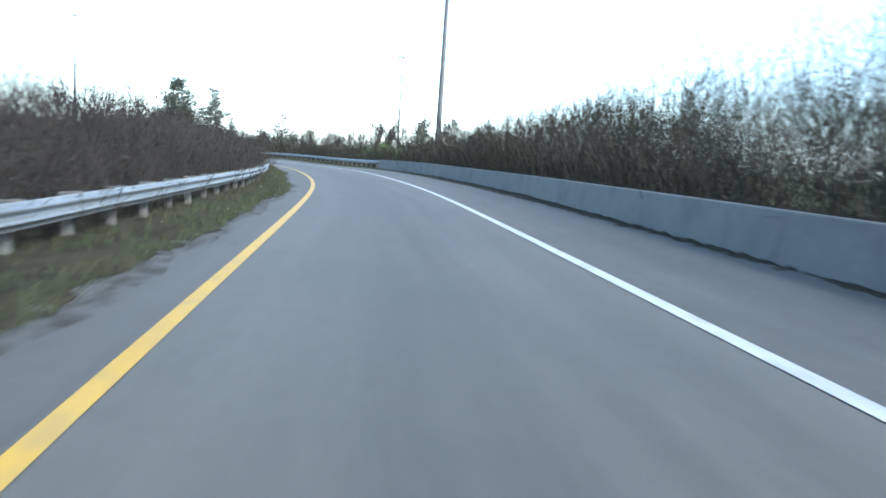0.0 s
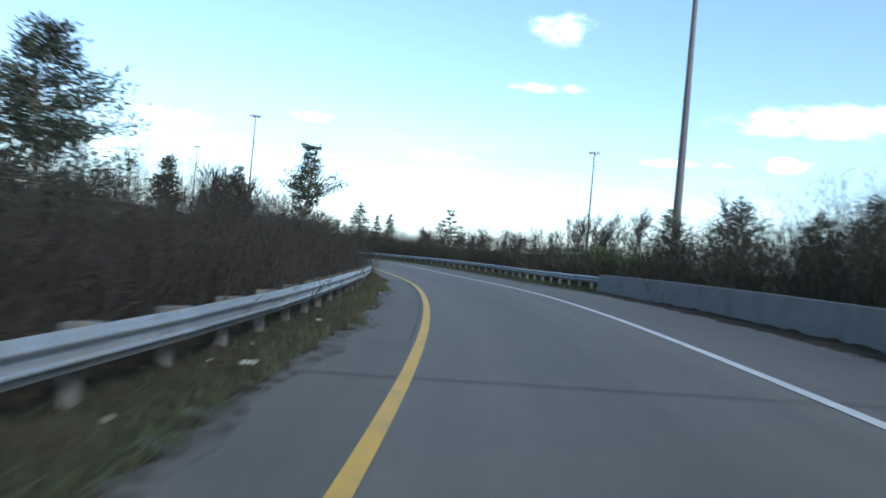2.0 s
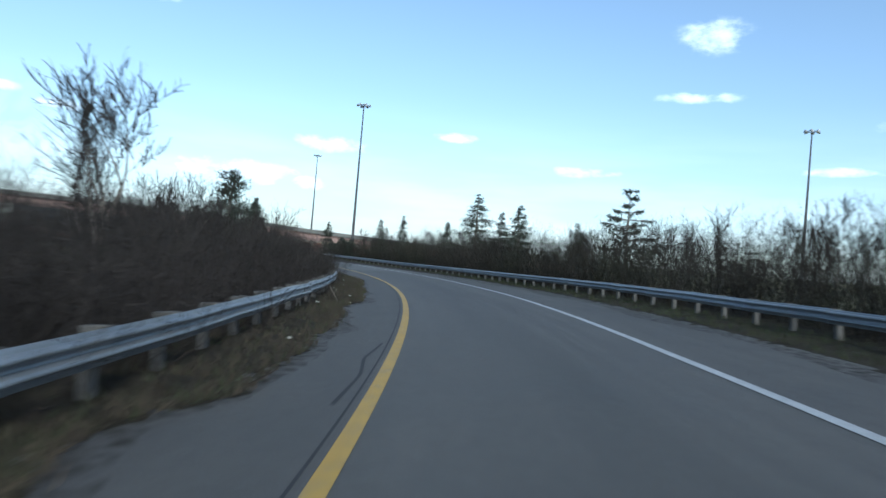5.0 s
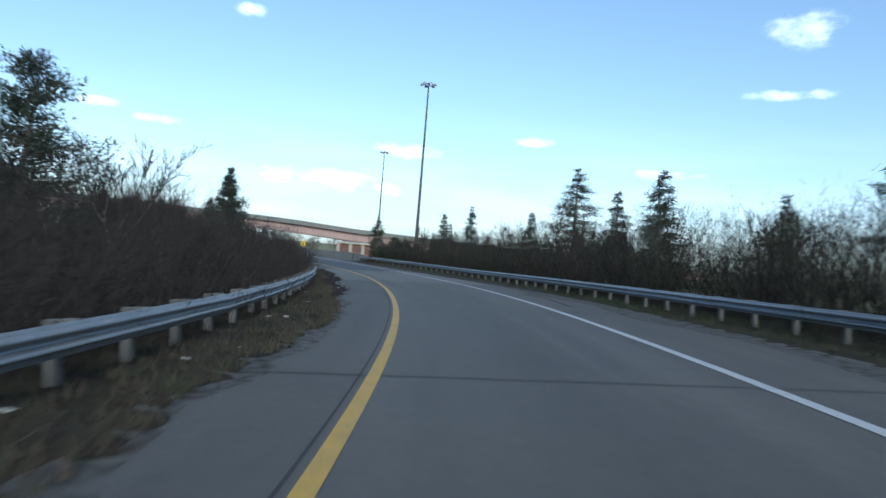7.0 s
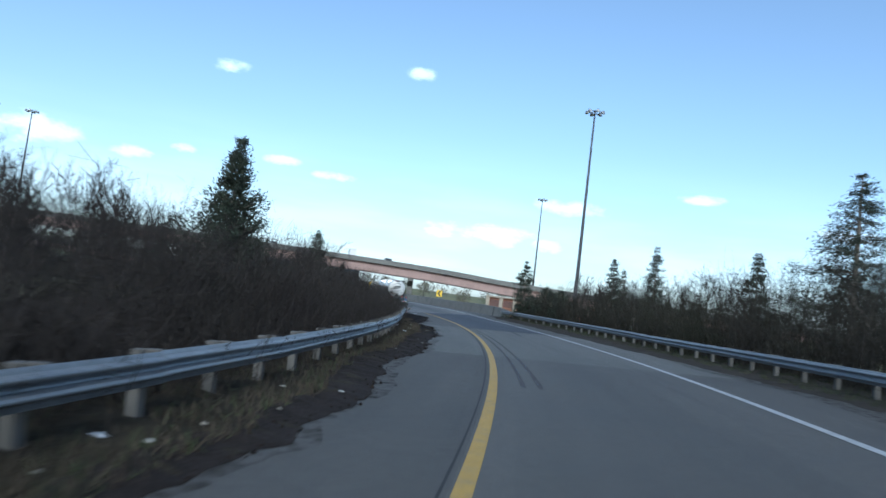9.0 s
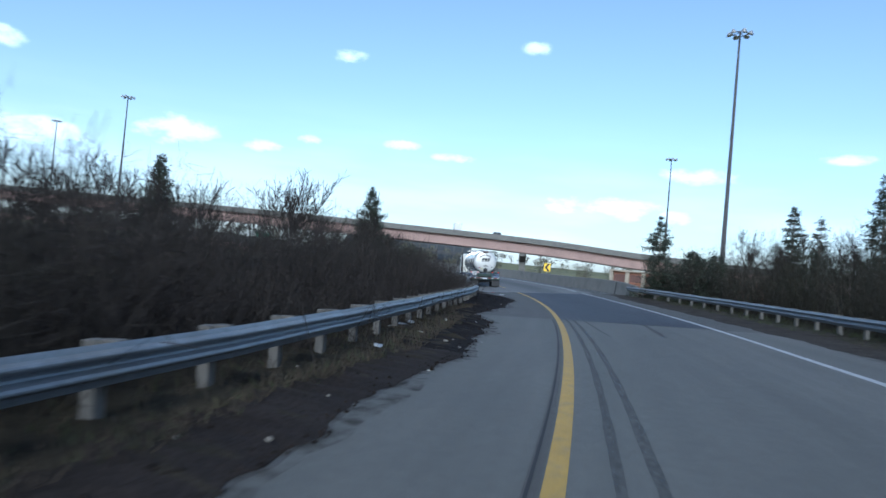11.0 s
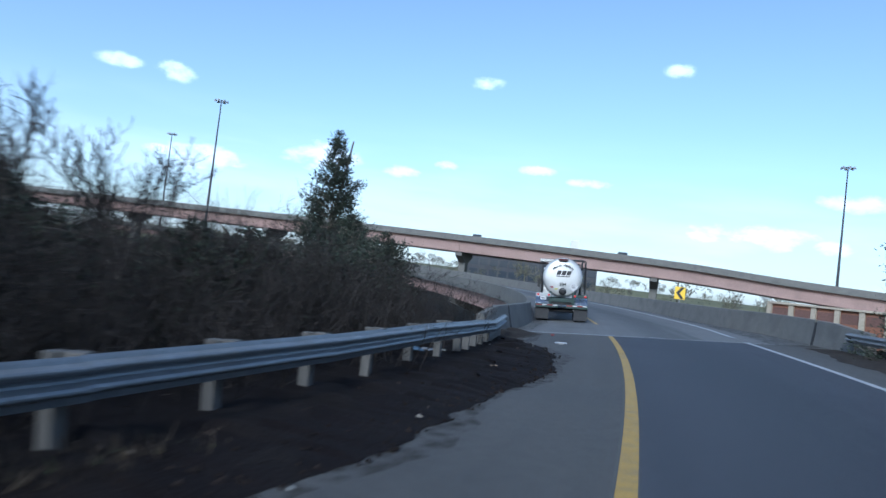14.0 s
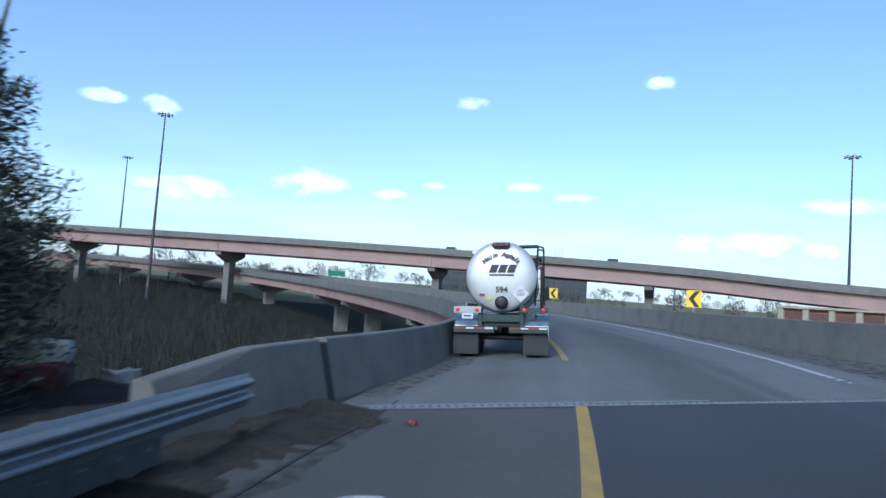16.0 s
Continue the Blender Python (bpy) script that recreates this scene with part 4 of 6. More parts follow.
def conifer_meshes(seed, h, r, style, dense=1.0):
    rng = np.random.RandomState(seed)
    segs = [((0, 0, -0.3), (0, 0, h * 0.5), 0.022 * h, 0.014 * h), ((0, 0, h * 0.5), (0.03 * h * rng.normal(), 0, h * 0.97), 0.014 * h, 0.003 * h)]
    base, way, size = [], [], []
    levels = {"cedar": 46, "spruce": 34, "dead": 10, "bushy": 34, "lobed": 34, "shrub": 30}[style]
    for i in range(levels):
        f = (i + rng.uniform(0, 1)) / levels
        z = h * (0.06 + 0.94 * f)
        if style == "cedar":
            reach = r * (min(1.0, (1 - f) ** 0.85 * 1.12)) * (0.75 + 0.25 * min(1, f * 6)) 
            count, lift = 10, 0.5
        elif style == "lobed":
            reach, count, lift = r * (0.18 + 0.82 * (1 - f) ** 0.75) * (0.82 + 0.22 * math.sin(f * 19 + seed)), 9, 0.25
        elif style in ("bushy", "shrub"):
            reach, count, lift = r * math.sqrt(max(0.02, 1 - (1.6 * f - 0.55) ** 2)) * (1 - 0.3 * f), 9, 0.35
        elif style == "spruce":
            reach, count, lift = r * (1 - f) ** 0.8 + 0.1, 9, -0.02
        else:
            z = h * (0.3 + 0.68 * (i + 0.3) / levels)
            reach, count, lift = r * (1 - (i + 0.3) / levels) ** 0.8 + 0.25, 5, 0.14
        for k in range(count):
            a = rng.uniform(0, 2 * math.pi)
            lump = noise.noise(Vector((2.2 * math.cos(a), 2.2 * math.sin(a), z * 0.9 + seed)))
            ln = max(0.15, reach * rng.uniform(0.6, 1.12) * (1 + (1.1 if style == "lobed" else 0.75) * lump))
            d = unit(np.array([math.cos(a), math.sin(a), lift + rng.normal(0, 0.12)]))
            p0 = np.array([0, 0, z - (0.3 * ln if style in ("cedar", "bushy", "lobed", "shrub") else 0)])
            q0 = p0 + d * ln
            segs.append((p0, q0, (0.03 if style == "dead" else 0.012) + 0.004 * ln, 0.012 if style == "dead" else 0.004))
            m = max(4, int(ln * dense * {"cedar": 74, "spruce": 60, "dead": 85, "bushy": 48, "lobed": 66, "shrub": 30}[style]))
            t = rng.uniform(0.15 if style != "dead" else 0.35, 1.05, m) ** 0.8
            base.append(p0 + d * (ln * t)[:, None] + rng.normal(0, 0.07 if style == "dead" else 0.05 + 0.04 * ln, (m, 3)))
            way.append(unit(d * 0.8 + rng.normal(0, 0.6, (m, 3)) + (0, 0, 0.25 if style in ("cedar", "bushy", "lobed", "shrub") else -0.1 if style == "spruce" else -0.7)))
            size.append(rng.uniform(0.12, 0.28, m) * (0.9 if style in ("dead", "shrub") else 0.52))
    base, way, size = np.concatenate(base), np.concatenate(way), np.concatenate(size)
    v, q = tubes(segs, 4)
    v2, q2 = twig_faces(rng, base, way, size, size * (0.4 if style != "dead" else 0.22))
    return quick_mesh("trunk", v, q, M_BARK), quick_mesh("crown", v2, q2, M_BUD if style == "shrub" else M_NEEDLE)


def tree(name, meshes, m, label, category, group=""):
    t = thing(name, m, label, category, group)
    put("trunk", meshes[0], t)
    put("crown", meshes[1], t)
    return t


def planted(s, o, turn=0.0):
    p = at(s, o)
    return Matrix.Translation((p[0], p[1], min(p[2], float(land(p[:1], p[1:2])[0])) if s > 165 else p[2])) @ Matrix.Rotation(turn, 4, "Z")


CEDARS = [(25.7, -7.8, 5.7, 2.7, "lobed"), (49.3, -5.6, 6.9, 2.1, "lobed"), (42.8, -8.0, 4.7, 1.5, "spruce"), (101.4, -9.8, 6.4, 3.1, "lobed"), (126.9, -9.0, 6.3, 2.0, "cedar"),
          (149.7, -16.0, 5.4, 1.5, "cedar"), (176.1, -11.4, 9.4, 3.0, "cedar"), (174.3, 9.75, 6.3, 1.75, "lobed"), (171.6, 11.2, 3.6, 1.7, "bushy"), (176.8, 11.0, 3.4, 1.5, "bushy"), (168.4, 11.5, 3.3, 1.5, "bushy"), (137.6, 17.5, 9.7, 3.5, "spruce"), (118.5, 14.4, 6.8, 1.9, "spruce"),
          (130.3, 17.4, 7.0, 1.6, "spruce"), (105.5, 18.0, 7.6, 2.3, "dead"), (46.5, 16.5, 5.2, 2.3, "bushy"), (50.6, 15.0, 4.8, 1.9, "bushy"), (36.1, 15.6, 4.3, 2.0, "bushy"), (40.3, 16.5, 4.0, 1.6, "bushy"),
          (147.8, 18.0, 6.4, 1.4, "spruce"), (159.0, 16.0, 7.2, 1.5, "spruce"), (172.0, 18.0, 7.1, 1.7, "spruce"), (56.0, -12.0, 4.6, 1.0, "cedar"), (112.0, 17.0, 5.0, 1.1, "spruce"), (163.0, 15.0, 5.4, 1.0, "spruce"), (172.3, -8.0, 3.3, 1.5, "bushy"), (169.6, -7.6, 2.6, 1.3, "bushy"), (174.1, -9.8, 4.8, 1.35, "bushy"), (54.5, 13.0, 2.2, 1.5, "shrub"), (57.5, 13.6, 2.5, 1.7, "shrub"), (61.0, 13.2, 2.0, 1.4, "shrub"), (50.0, 12.6, 1.9, 1.2, "shrub"), (153.5, -7.6, 2.3, 1.4, "bushy"), (156.2, -8.2, 2.4, 1.5, "bushy"), (159.4, -7.4, 2.2, 1.4, "bushy"), (162.3, -8.0, 2.3, 1.5, "bushy"), (165.2, -7.6, 2.4, 1.5, "bushy"), (167.6, -8.2, 2.7, 1.6, "bushy"), (34.9, -8.5, 4.1, 1.0, "lobed")]
LOOK = {"shrub": "fresh green budding shrub behind the guardrail", "lobed": "dark evergreen with an uneven lobed crown above the roadside thicket", "bushy": "rounded dark evergreen above the roadside thicket", "cedar": "dark green eastern cedar rising out of the brush", "spruce": "tall dark spruce standing behind the guardrail brush", "dead": "sparse half-dead fir with bare layered branches"}
for i, (s, o, h, r, style) in enumerate(CEDARS):
    tree("conifer", conifer_meshes(100 + i, h, r, style, 0.5 if h < 5.6 and (abs(o) > 12.5 or h < 2.8) else 0.9), planted(s, o, i * 1.3), LOOK[style], "tree", "conifers along the ramp")
BARE = [bare_tree_meshes(40 + k, 5.0) for k in range(4)]
SPOTS = [(147.2, -9.6, 4.8), (149.3, -10.6, 5.2), (151.0, -10.4, 4.8), (152.6, -10.8, 4.6), (156, -11, 4.2), (153.2, -8.0, 3.9), (154.8, -8.8, 4.2), (157.2, -9.0, 4.1), (158.8, -8.4, 3.8), (122.5, -11, 4.6), (115, -9.5, 4.4), (110.5, -9.2, 4.4), (101.8, -7.4, 4.6), (99.5, -8.0, 4.3), (104.5, -8.5, 4.0), (41.0, -8, 4.7), (43.2, -8.6, 4.9), (45.5, -8.5, 5.1), (38.5, -8.4, 4.6), (48.8, -9, 5.3), (51.5, -10, 5.6), (71.0, -6.2, 5.0), (15.3, -8, 4.9),
         (13.1, -8, 3.8), (10.0, -9, 4.2), (89, -12, 5.0), (86.5, -12.5, 4.6), (118.9, -11, 4.4), (131, -10, 4.2), (161.5, -11.6, 4.2), (159, -11.2, 4.1), (90.2, 30, 7.2), (80.8, 30, 7.6), (85, 33, 7.0), (77, 28, 6.6), (170.1, 14, 5.5),
         (153, 18.5, 6.0), (93.8, 16, 4.0), (97, 18, 4.6), (112.5, 18, 4.6), (116, 20, 5.0), (122.8, 14, 4.0), (125.5, 15, 4.2), (23.9, 15, 5.6), (19.6, 16, 6.0), (14, 15, 5.6), (8, 16, 6.0), (166, 16, 5.2), (174, 13, 4.4), (176.5, 14.5, 4.6), (35, -9.5, 4.4), (28, -10.5, 4.4), (75.7, -8.4, 6.8), (66, 16.5, 5.3), (69, 20, 6.1), (61, 15.5, 5.2), (75, 20, 6.0), (72, 17.5, 5.5), (63.5, 17, 5.2), (80, 22, 6.2), (84.5, -8.6, 4.7), (87, -9.4, 4.9), (90.5, -10.5, 5.1)]
for s in np.concatenate([rb.uniform(58, 172, 46), rb.uniform(-10, 45, 12)]):
    SPOTS.append((float(s), float(rail_r(s)) + rb.uniform(4.5, 13), rb.uniform(3.4, 5.2)))
for s in rb.uniform(-5, 150, 34):
    SPOTS.append((float(s), float(rail_l(s)) - rb.uniform(7.5, 12.5), rb.uniform(2.8, 3.9)))
for s in np.arange(88, 148, 1.35):
    SPOTS.append((float(s + rb.normal(0, 0.4)), float(rail_l(s)) - rb.uniform(7.0, 9.8), rb.uniform(3.9, 4.6)))
for i, (s, o, h) in enumerate(SPOTS):
    f = h / 5.0
    tree("bare_tree", BARE[i % 4], planted(s, o, i * 2.1) @ Matrix.Diagonal((f, f, f, 1)), "leafless grey-brown young tree above the roadside thicket", "tree", "bare roadside trees")

# grass tufts on the verges
n = 17000
gs = np.where(rb.uniform(0, 1, n) < 0.6, rb.uniform(-30, 70, n), 70 + 84 * rb.beta(1.0, 1.2, n))
go = rail_l(gs) + rb.uniform(-0.9, 2.4, n)
clear = 0.8 * ease((gs - 104) / 14)
gp = at(gs, np.where(go > edge_left(gs) - clear, edge_left(gs) - clear - rb.exponential(0.22, n), go), 0.04)
gp, gs = np.repeat(gp, 3, 0) + rb.normal(0, 0.05, (n * 3, 3)) * (1, 1, 0.1), np.repeat(gs, 3)
green = rb.uniform(0, 1, n * 3) < np.interp(gs, [-30, 15, 45, 70, 105, 125, 155], [0.95, 0.85, 0.45, 0.2, 0.35, 0.25, 0.1])
for pick, mat, label in ((green, M_GRASS, "patchy green grass under the left guardrail"), (~green, M_STRAW, "dry straw-brown grass under the left guardrail")):
    m = int(pick.sum())
    v, q = twig_faces(rb, gp[pick], unit(rb.normal(0, 0.4, (m, 3)) + (0, 0, 1)), rb.uniform(0.05, 0.2, m), np.full(m, 0.015))
    tagged(new("grass_tufts", quick_mesh("grass_tufts", v, q, mat)), label, "grass", kind="stuff")
n = 7000
gs = rb.uniform(46, 176, n)
gp = at(gs, lane(gs) + 3.15 + rb.uniform(0, 2.5, n), 0.03)
v, q = twig_faces(rb, np.repeat(gp, 3, 0) + rb.normal(0, 0.05, (n * 3, 3)) * (1, 1, 0.1), unit(rb.normal(0, 0.4, (n * 3, 3)) + (0, 0, 1)), rb.uniform(0.05, 0.18, n * 3), np.full(n * 3, 0.014))
tagged(new("grass_tufts", quick_mesh("grass_tufts", v, q, M_GRASS)), "short mixed grass beside the right shoulder", "grass", kind="stuff")


# ---- high mast lamps ----
def high_mast(x, y, top, z0):
    m = thing("high_mast_lamp", Matrix.Translation((x, y, z0)), "tall dark steel high mast lamp with a ring of floodlights", "lamp post", "high mast lamps")
    h = top - z0
    part("base_plate", lathe([(0, 0.6), (0.08, 0.6), (0.1, 0.42), (0.5, 0.4)], 12, "Z"), M_MAST, m)
    part("mast", lathe([(0.1, 0.40), (h * 0.33, 0.31), (h * 0.66, 0.21), (h - 0.4, 0.13), (h, 0.12)], 12, "Z"), M_MAST, m)
    bm = bmesh.new()
    for k in range(16):
        a, b = 2 * math.pi * k / 16, 2 * math.pi * (k + 1) / 16
        add_tube(bm, (1.0 * math.cos(a), 1.0 * math.sin(a), h - 0.35), (1.0 * math.cos(b), 1.0 * math.sin(b), h - 0.35), 0.06, 0.06, 6)
    for k in range(4):
        a = math.pi * k / 2
        add_tube(bm, (0, 0, h - 0.2), (math.cos(a), math.sin(a), h - 0.35), 0.05, 0.05, 6)
    part("lamp_ring", bm, M_MAST, m)
    for k in range(6):
        a = math.pi * k / 3 + 0.3
        c, s = 1.35 * math.cos(a), 1.35 * math.sin(a)
        f = put("floodlight", bm_mesh("floodlight", lathe([(0.42, 0.12), (0.3, 0.2), (0.0, 0.42), (-0.06, 0.42)], 12, "Z"), M_LAMP), m, Matrix.Translation((c, s, h - 0.45)) @ Matrix.Rotation(0.35, 4, Vector((-math.sin(a), math.cos(a), 0))))
        put("lens", bm_mesh("lens", lathe([(-0.07, 0.38), (-0.12, 0.3), (-0.14, 0.1)], 12, "Z"), M_LENS), f)
    return m


for x, y, top in ((-81.4, 209.0, 37.8), (-145.7, 303.4, 39.9), (-227.4, 175.7, 38.7), (-316.9, 180.4, 41.9), (16.8, 219.1, 35.6), (12.7, 74.0, 36.5)):
    g = float(land(np.array([x]), np.array([y]))[0])
    high_mast(x, y, top, g)


# ---- bridges ----
def smooth_line(pts, step=4.0):
    p = [Vector(a) for a in pts]
    out = []
    for i in range(len(p) - 1):
        a, b, c, d = p[max(i - 1, 0)], p[i], p[i + 1], p[min(i + 2, len(p) - 1)]
        n = max(2, int((c - b).length / step))
        for k in range(n):
            t = k / n
            out.append(0.5 * ((2 * b) + (c - a) * t + (2 * a - 5 * b + 4 * c - d) * t * t + (3 * b - a - 3 * c + d) * t ** 3))
    return np.array([tuple(v) for v in out + [p[-1]]])


def loft(line, profile):
    d = np.gradient(line, axis=0)
    side = unit(np.column_stack([d[:, 1], -d[:, 0], np.zeros(len(d))]))
    g = np.stack([line + side * o + np.array([0, 0, u]) for o, u in profile], 1)
    n, k = g.shape[:2]
    faces = [(i * k + j, i * k + (j + 1) % k, (i + 1) * k + (j + 1) % k, (i + 1) * k + j) for i in range(n - 1) for j in range(k)]
    faces += [tuple(range(k)), tuple(reversed(range((n - 1) * k, n * k)))]
    return g.reshape(-1, 3), faces


def bridge(name, pts, width, girder, label, piers, parapet=0.95, cap=True):
    """Steel girder bridge; pts run along the top of the deck."""
    line = smooth_line(pts)
    b = thing(name, Matrix(), label, "bridge")
    hw = width / 2

    def lofted(nm, prof, mat):
        v, f = loft(line, prof)
        return put(nm, mesh_of(nm, v, f, mat), b)

    lofted("deck", [(-hw, 0), (hw, 0), (hw, -0.35), (-hw, -0.35)], M_CONC)
    for sgn in (-1, 1):
        x = sgn * (hw - 0.02)
        lofted("parapet", [(x, -0.3), (x, parapet), (x - sgn * 0.25, parapet), (x - sgn * 0.4, 0.2), (x - sgn * 0.4, 0.005)][::sgn], M_CONC)
    for o in np.linspace(-hw + 1.0, hw - 1.0, 4):
        lofted("girder", [(o - 0.25, -0.36), (o + 0.25, -0.36), (o + 0.25, -0.42), (o + 0.03, -0.44), (o + 0.03, -girder + 0.08), (o + 0.28, -girder + 0.06), (o + 0.28, -girder), (o - 0.28, -girder),
                          (o - 0.28, -girder + 0.06), (o - 0.03, -girder + 0.08), (o - 0.03, -0.44), (o - 0.25, -0.42)], M_GIRDER)
    d = np.gradient(line, axis=0)
    rib = bm_mesh("stiffener", box(-0.1, 0.1, -0.02, 0.02, -girder + 0.07, -0.44), M_GIRDER)
    for x, y in piers:
        k = int(np.argmin((line[:, 0] - x) ** 2 + (line[:, 1] - y) ** 2))
        a = math.atan2(-d[k][0], d[k][1])
        for o in (-hw + 0.88, hw - 0.88):
            put("stiffener", rib, b, Matrix.Translation(line[k]) @ Matrix.Rotation(a, 4, "Z") @ Matrix.Translation((o, 0, 0)))
        g = float(land(np.array([line[k][0]]), np.array([line[k][1]]))[0]) - 0.5
        top = line[k][2] - girder - 0.02
        bm = bmesh.new()
        prof = [(-hw * 0.8, top), (-hw * 0.8, top - 0.8), (-1.1, top - 2.2), (-0.95, g), (0.95, g), (1.1, top - 2.2), (hw * 0.8, top - 0.8), (hw * 0.8, top)]
        front = [bm.verts.new((px, -0.75, pz)) for px, pz in prof]
        back = [bm.verts.new((px, 0.75, pz)) for px, pz in prof]
        bm.faces.new(front)
        bm.faces.new(back[::-1])
        for j in range(8):
            bm.faces.new((front[j], back[j], back[(j + 1) % 8], front[(j + 1) % 8]))
        part("pier", bm, M_CONC, b, "flared concrete hammerhead pier", Matrix.Translation((line[k][0], line[k][1], 0)) @ Matrix.Rotation(a, 4, "Z"))
    return b


OVER = [(-331, 95, 13.7), (-255, 164.4, 12.3), (-201.2, 207.8, 11.3), (-152.5, 249, 9.8), (-127.3, 269, 8.0), (-85, 305, 6.2), (-40, 345, 4.6)]
bridge("overpass", OVER, 11.0, 2.7, "long overpass with pinkish steel girders and concrete parapets crossing ahead", [(-300, 121), (-256, 163.5), (-222, 191.7), (-186.6, 222.5), (-152.4, 249.1), (-105, 288)])
ramp = thing("ramp_bridge", Matrix(), "curved ramp bridge on pinkish girders carrying the lane", "bridge")
for o in (-2.75, -0.2, 2.4, 5.0, 7.3):
    v, f = sweep(span(177.5, 439, 2.0), [(o - 0.25, -0.41), (o + 0.25, -0.41), (o + 0.25, -0.47), (o + 0.03, -0.49), (o + 0.03, -1.82), (o + 0.28, -1.84), (o + 0.28, -1.9), (o - 0.28, -1.9), (o - 0.28, -1.84), (o - 0.03, -1.82), (o - 0.03, -0.49), (o - 0.25, -0.47)])
    put("girder", mesh_of("girder", v, f, M_GIRDER), ramp)
for s in (207, 243, 279.5, 295.5, 334.5, 372, 408):
    p = at(s, 2.2, -1.92)
    g = float(land(p[:1], p[1:2])[0]) - 0.6 - p[2]
    bm = bmesh.new()
    prof = [(-5.2, 0), (-5.2, -0.7), (-1.2, -2.0), (-1.05, g), (1.05, g), (1.2, -2.0), (5.2, -0.7), (5.2, 0)]
    fr = [[bm.verts.new((x, y, z)) for x, z in prof] for y in (-0.7, 0.7)]
    bm.faces.new(fr[0])
    bm.faces.new(fr[1][::-1])
    for j in range(8):
        bm.faces.new((fr[0][j], fr[1][j], fr[1][(j + 1) % 8], fr[0][(j + 1) % 8]))
    part("pier", bm, M_CONC, ramp, "flared concrete hammerhead pier", stand(s, 2.2, -1.92, 0, False))
# abutment under the joint
part("abutment", box(-4.2, 8.4, -0.6, 0.6, -8.5, -0.42, 0.05), M_CONC, ramp, "concrete abutment wall", stand(176.6, 0, 0, 0, False))


# ---- chevron signs ----
M_SIGN_Y = material("yellow_sign_sheet", (0.75, 0.50, 0.03), 0.4, 0, 0.05, 5)
M_SIGN_K = material("black_sign_sheet", (0.012, 0.012, 0.012), 0.4)
M_SIGN_G = material("green_sign_sheet", (0.02, 0.16, 0.09), 0.4, 0, 0.05, 3)


def chevron_sign(p, turn, w=0.76, h=0.92):
    s = thing("chevron_sign", Matrix.Translation(p) @ Matrix.Rotation(turn, 4, "Z"), "yellow and black arrow chevron sign on a steel post", "road sign", "chevron signs")
    part("post", box(-0.03, 0.03, 0.02, 0.07, -2.4, h / 2, 0.004), M_STEEL, s)
    part("panel", box(-w / 2, w / 2, 0, 0.012, -h / 2, h / 2, 0.003), M_SIGN_Y, s)
    bm = bmesh.new()
    pts = [(-0.28, 0), (0.06, 0.42), (0.30, 0.42), (-0.02, 0), (0.30, -0.42), (0.06, -0.42)]
    for half in (pts[:4], [pts[0], pts[3], pts[4], pts[5]]):
        f = [bm.verts.new((x * w / 0.76, -0.003, z * h / 0.92)) for x, z in half]
        k = [bm.verts.new((x * w / 0.76, 0.0, z * h / 0.92)) for x, z in half]
        bm.faces.new(f)
        for j in range(4):
            bm.faces.new((f[j], k[j], k[(j + 1) % 4], f[(j + 1) % 4]))
    part("chevron", bm, M_SIGN_K, s)
    return s


chevron_sign((-87.4, 179.3, 2.8), radians(45))
chevron_sign(tuple(at(228.0, 7.6, 1.75)), heading(228.0) + radians(-12))


# ---- buildings beyond the bridges ----
M_OFFICE = material("slate_grey_brick", (0.05, 0.052, 0.06), 0.85, 0, 0.2, 3)
M_BRICKRED = material("dark_red_brick", (0.11, 0.06, 0.05), 0.85, 0, 0.2, 3)
M_DARKGLASS = material("dark_window_glass", (0.03, 0.04, 0.055), 0.12)
M_BEIGE = material("beige_column_stone", (0.32, 0.28, 0.22), 0.85, 0, 0.15, 4)
M_RUST = material("rust_brown_panel", (0.19, 0.085, 0.05), 0.7, 0, 0.2, 2)


def office(p, turn, length, depth, height, bays):
    o = thing("office_building", Matrix.Translation(p) @ Matrix.Rotation(turn, 4, "Z"), "long slate-grey office building with window bands beyond the overpass", "building")
    part("wall", box(-length / 2, length / 2, 0, depth, -12, height, 0.05), M_OFFICE, o)
    part("roof", box(-length / 2 - 0.3, length / 2 + 0.3, -0.3, depth + 0.3, height, height + 0.5, 0.05), M_CONC, o)
    w = length / bays
    for k in range(bays):
        for z in (0.6, 4.2):
            x = -length / 2 + w * (k + 0.5)
            part("window", box(x - w * 0.4, x + w * 0.4, -0.06, 0.04, z, z + 2.2, 0.02), M_DARKGLASS, o)
    return o


office((-246.0, 290.0, 4.2), radians(58), 48, 14, 7.2, 14)


def depot(p, turn):
    o = thing("depot_building", Matrix.Translation(p) @ Matrix.Rotation(turn, 4, "Z"), "low building with rust-brown panels between beige columns", "building")
    part("wall", box(-16, 16, 0.4, 9, -9, 2.6, 0.04), M_RUST, o)
    part("roof", box(-16.4, 16.4, -0.3, 9.4, 2.6, 3.0, 0.04), M_BEIGE, o)
    for k in range(9):
        x = -16 + 4 * k
        part("column", box(x - 0.45, x + 0.45, -0.1, 0.45, -9, 2.6, 0.03), M_BEIGE, o)
    for k in range(8):
        part("panel", box(-15.4 + 4 * k, -12.6 + 4 * k, 0.3, 0.42, 0.3, 2.0, 0.02), M_BRICKRED, o)
    return o


depot((-117.0, 261.0, 2.0), radians(8))

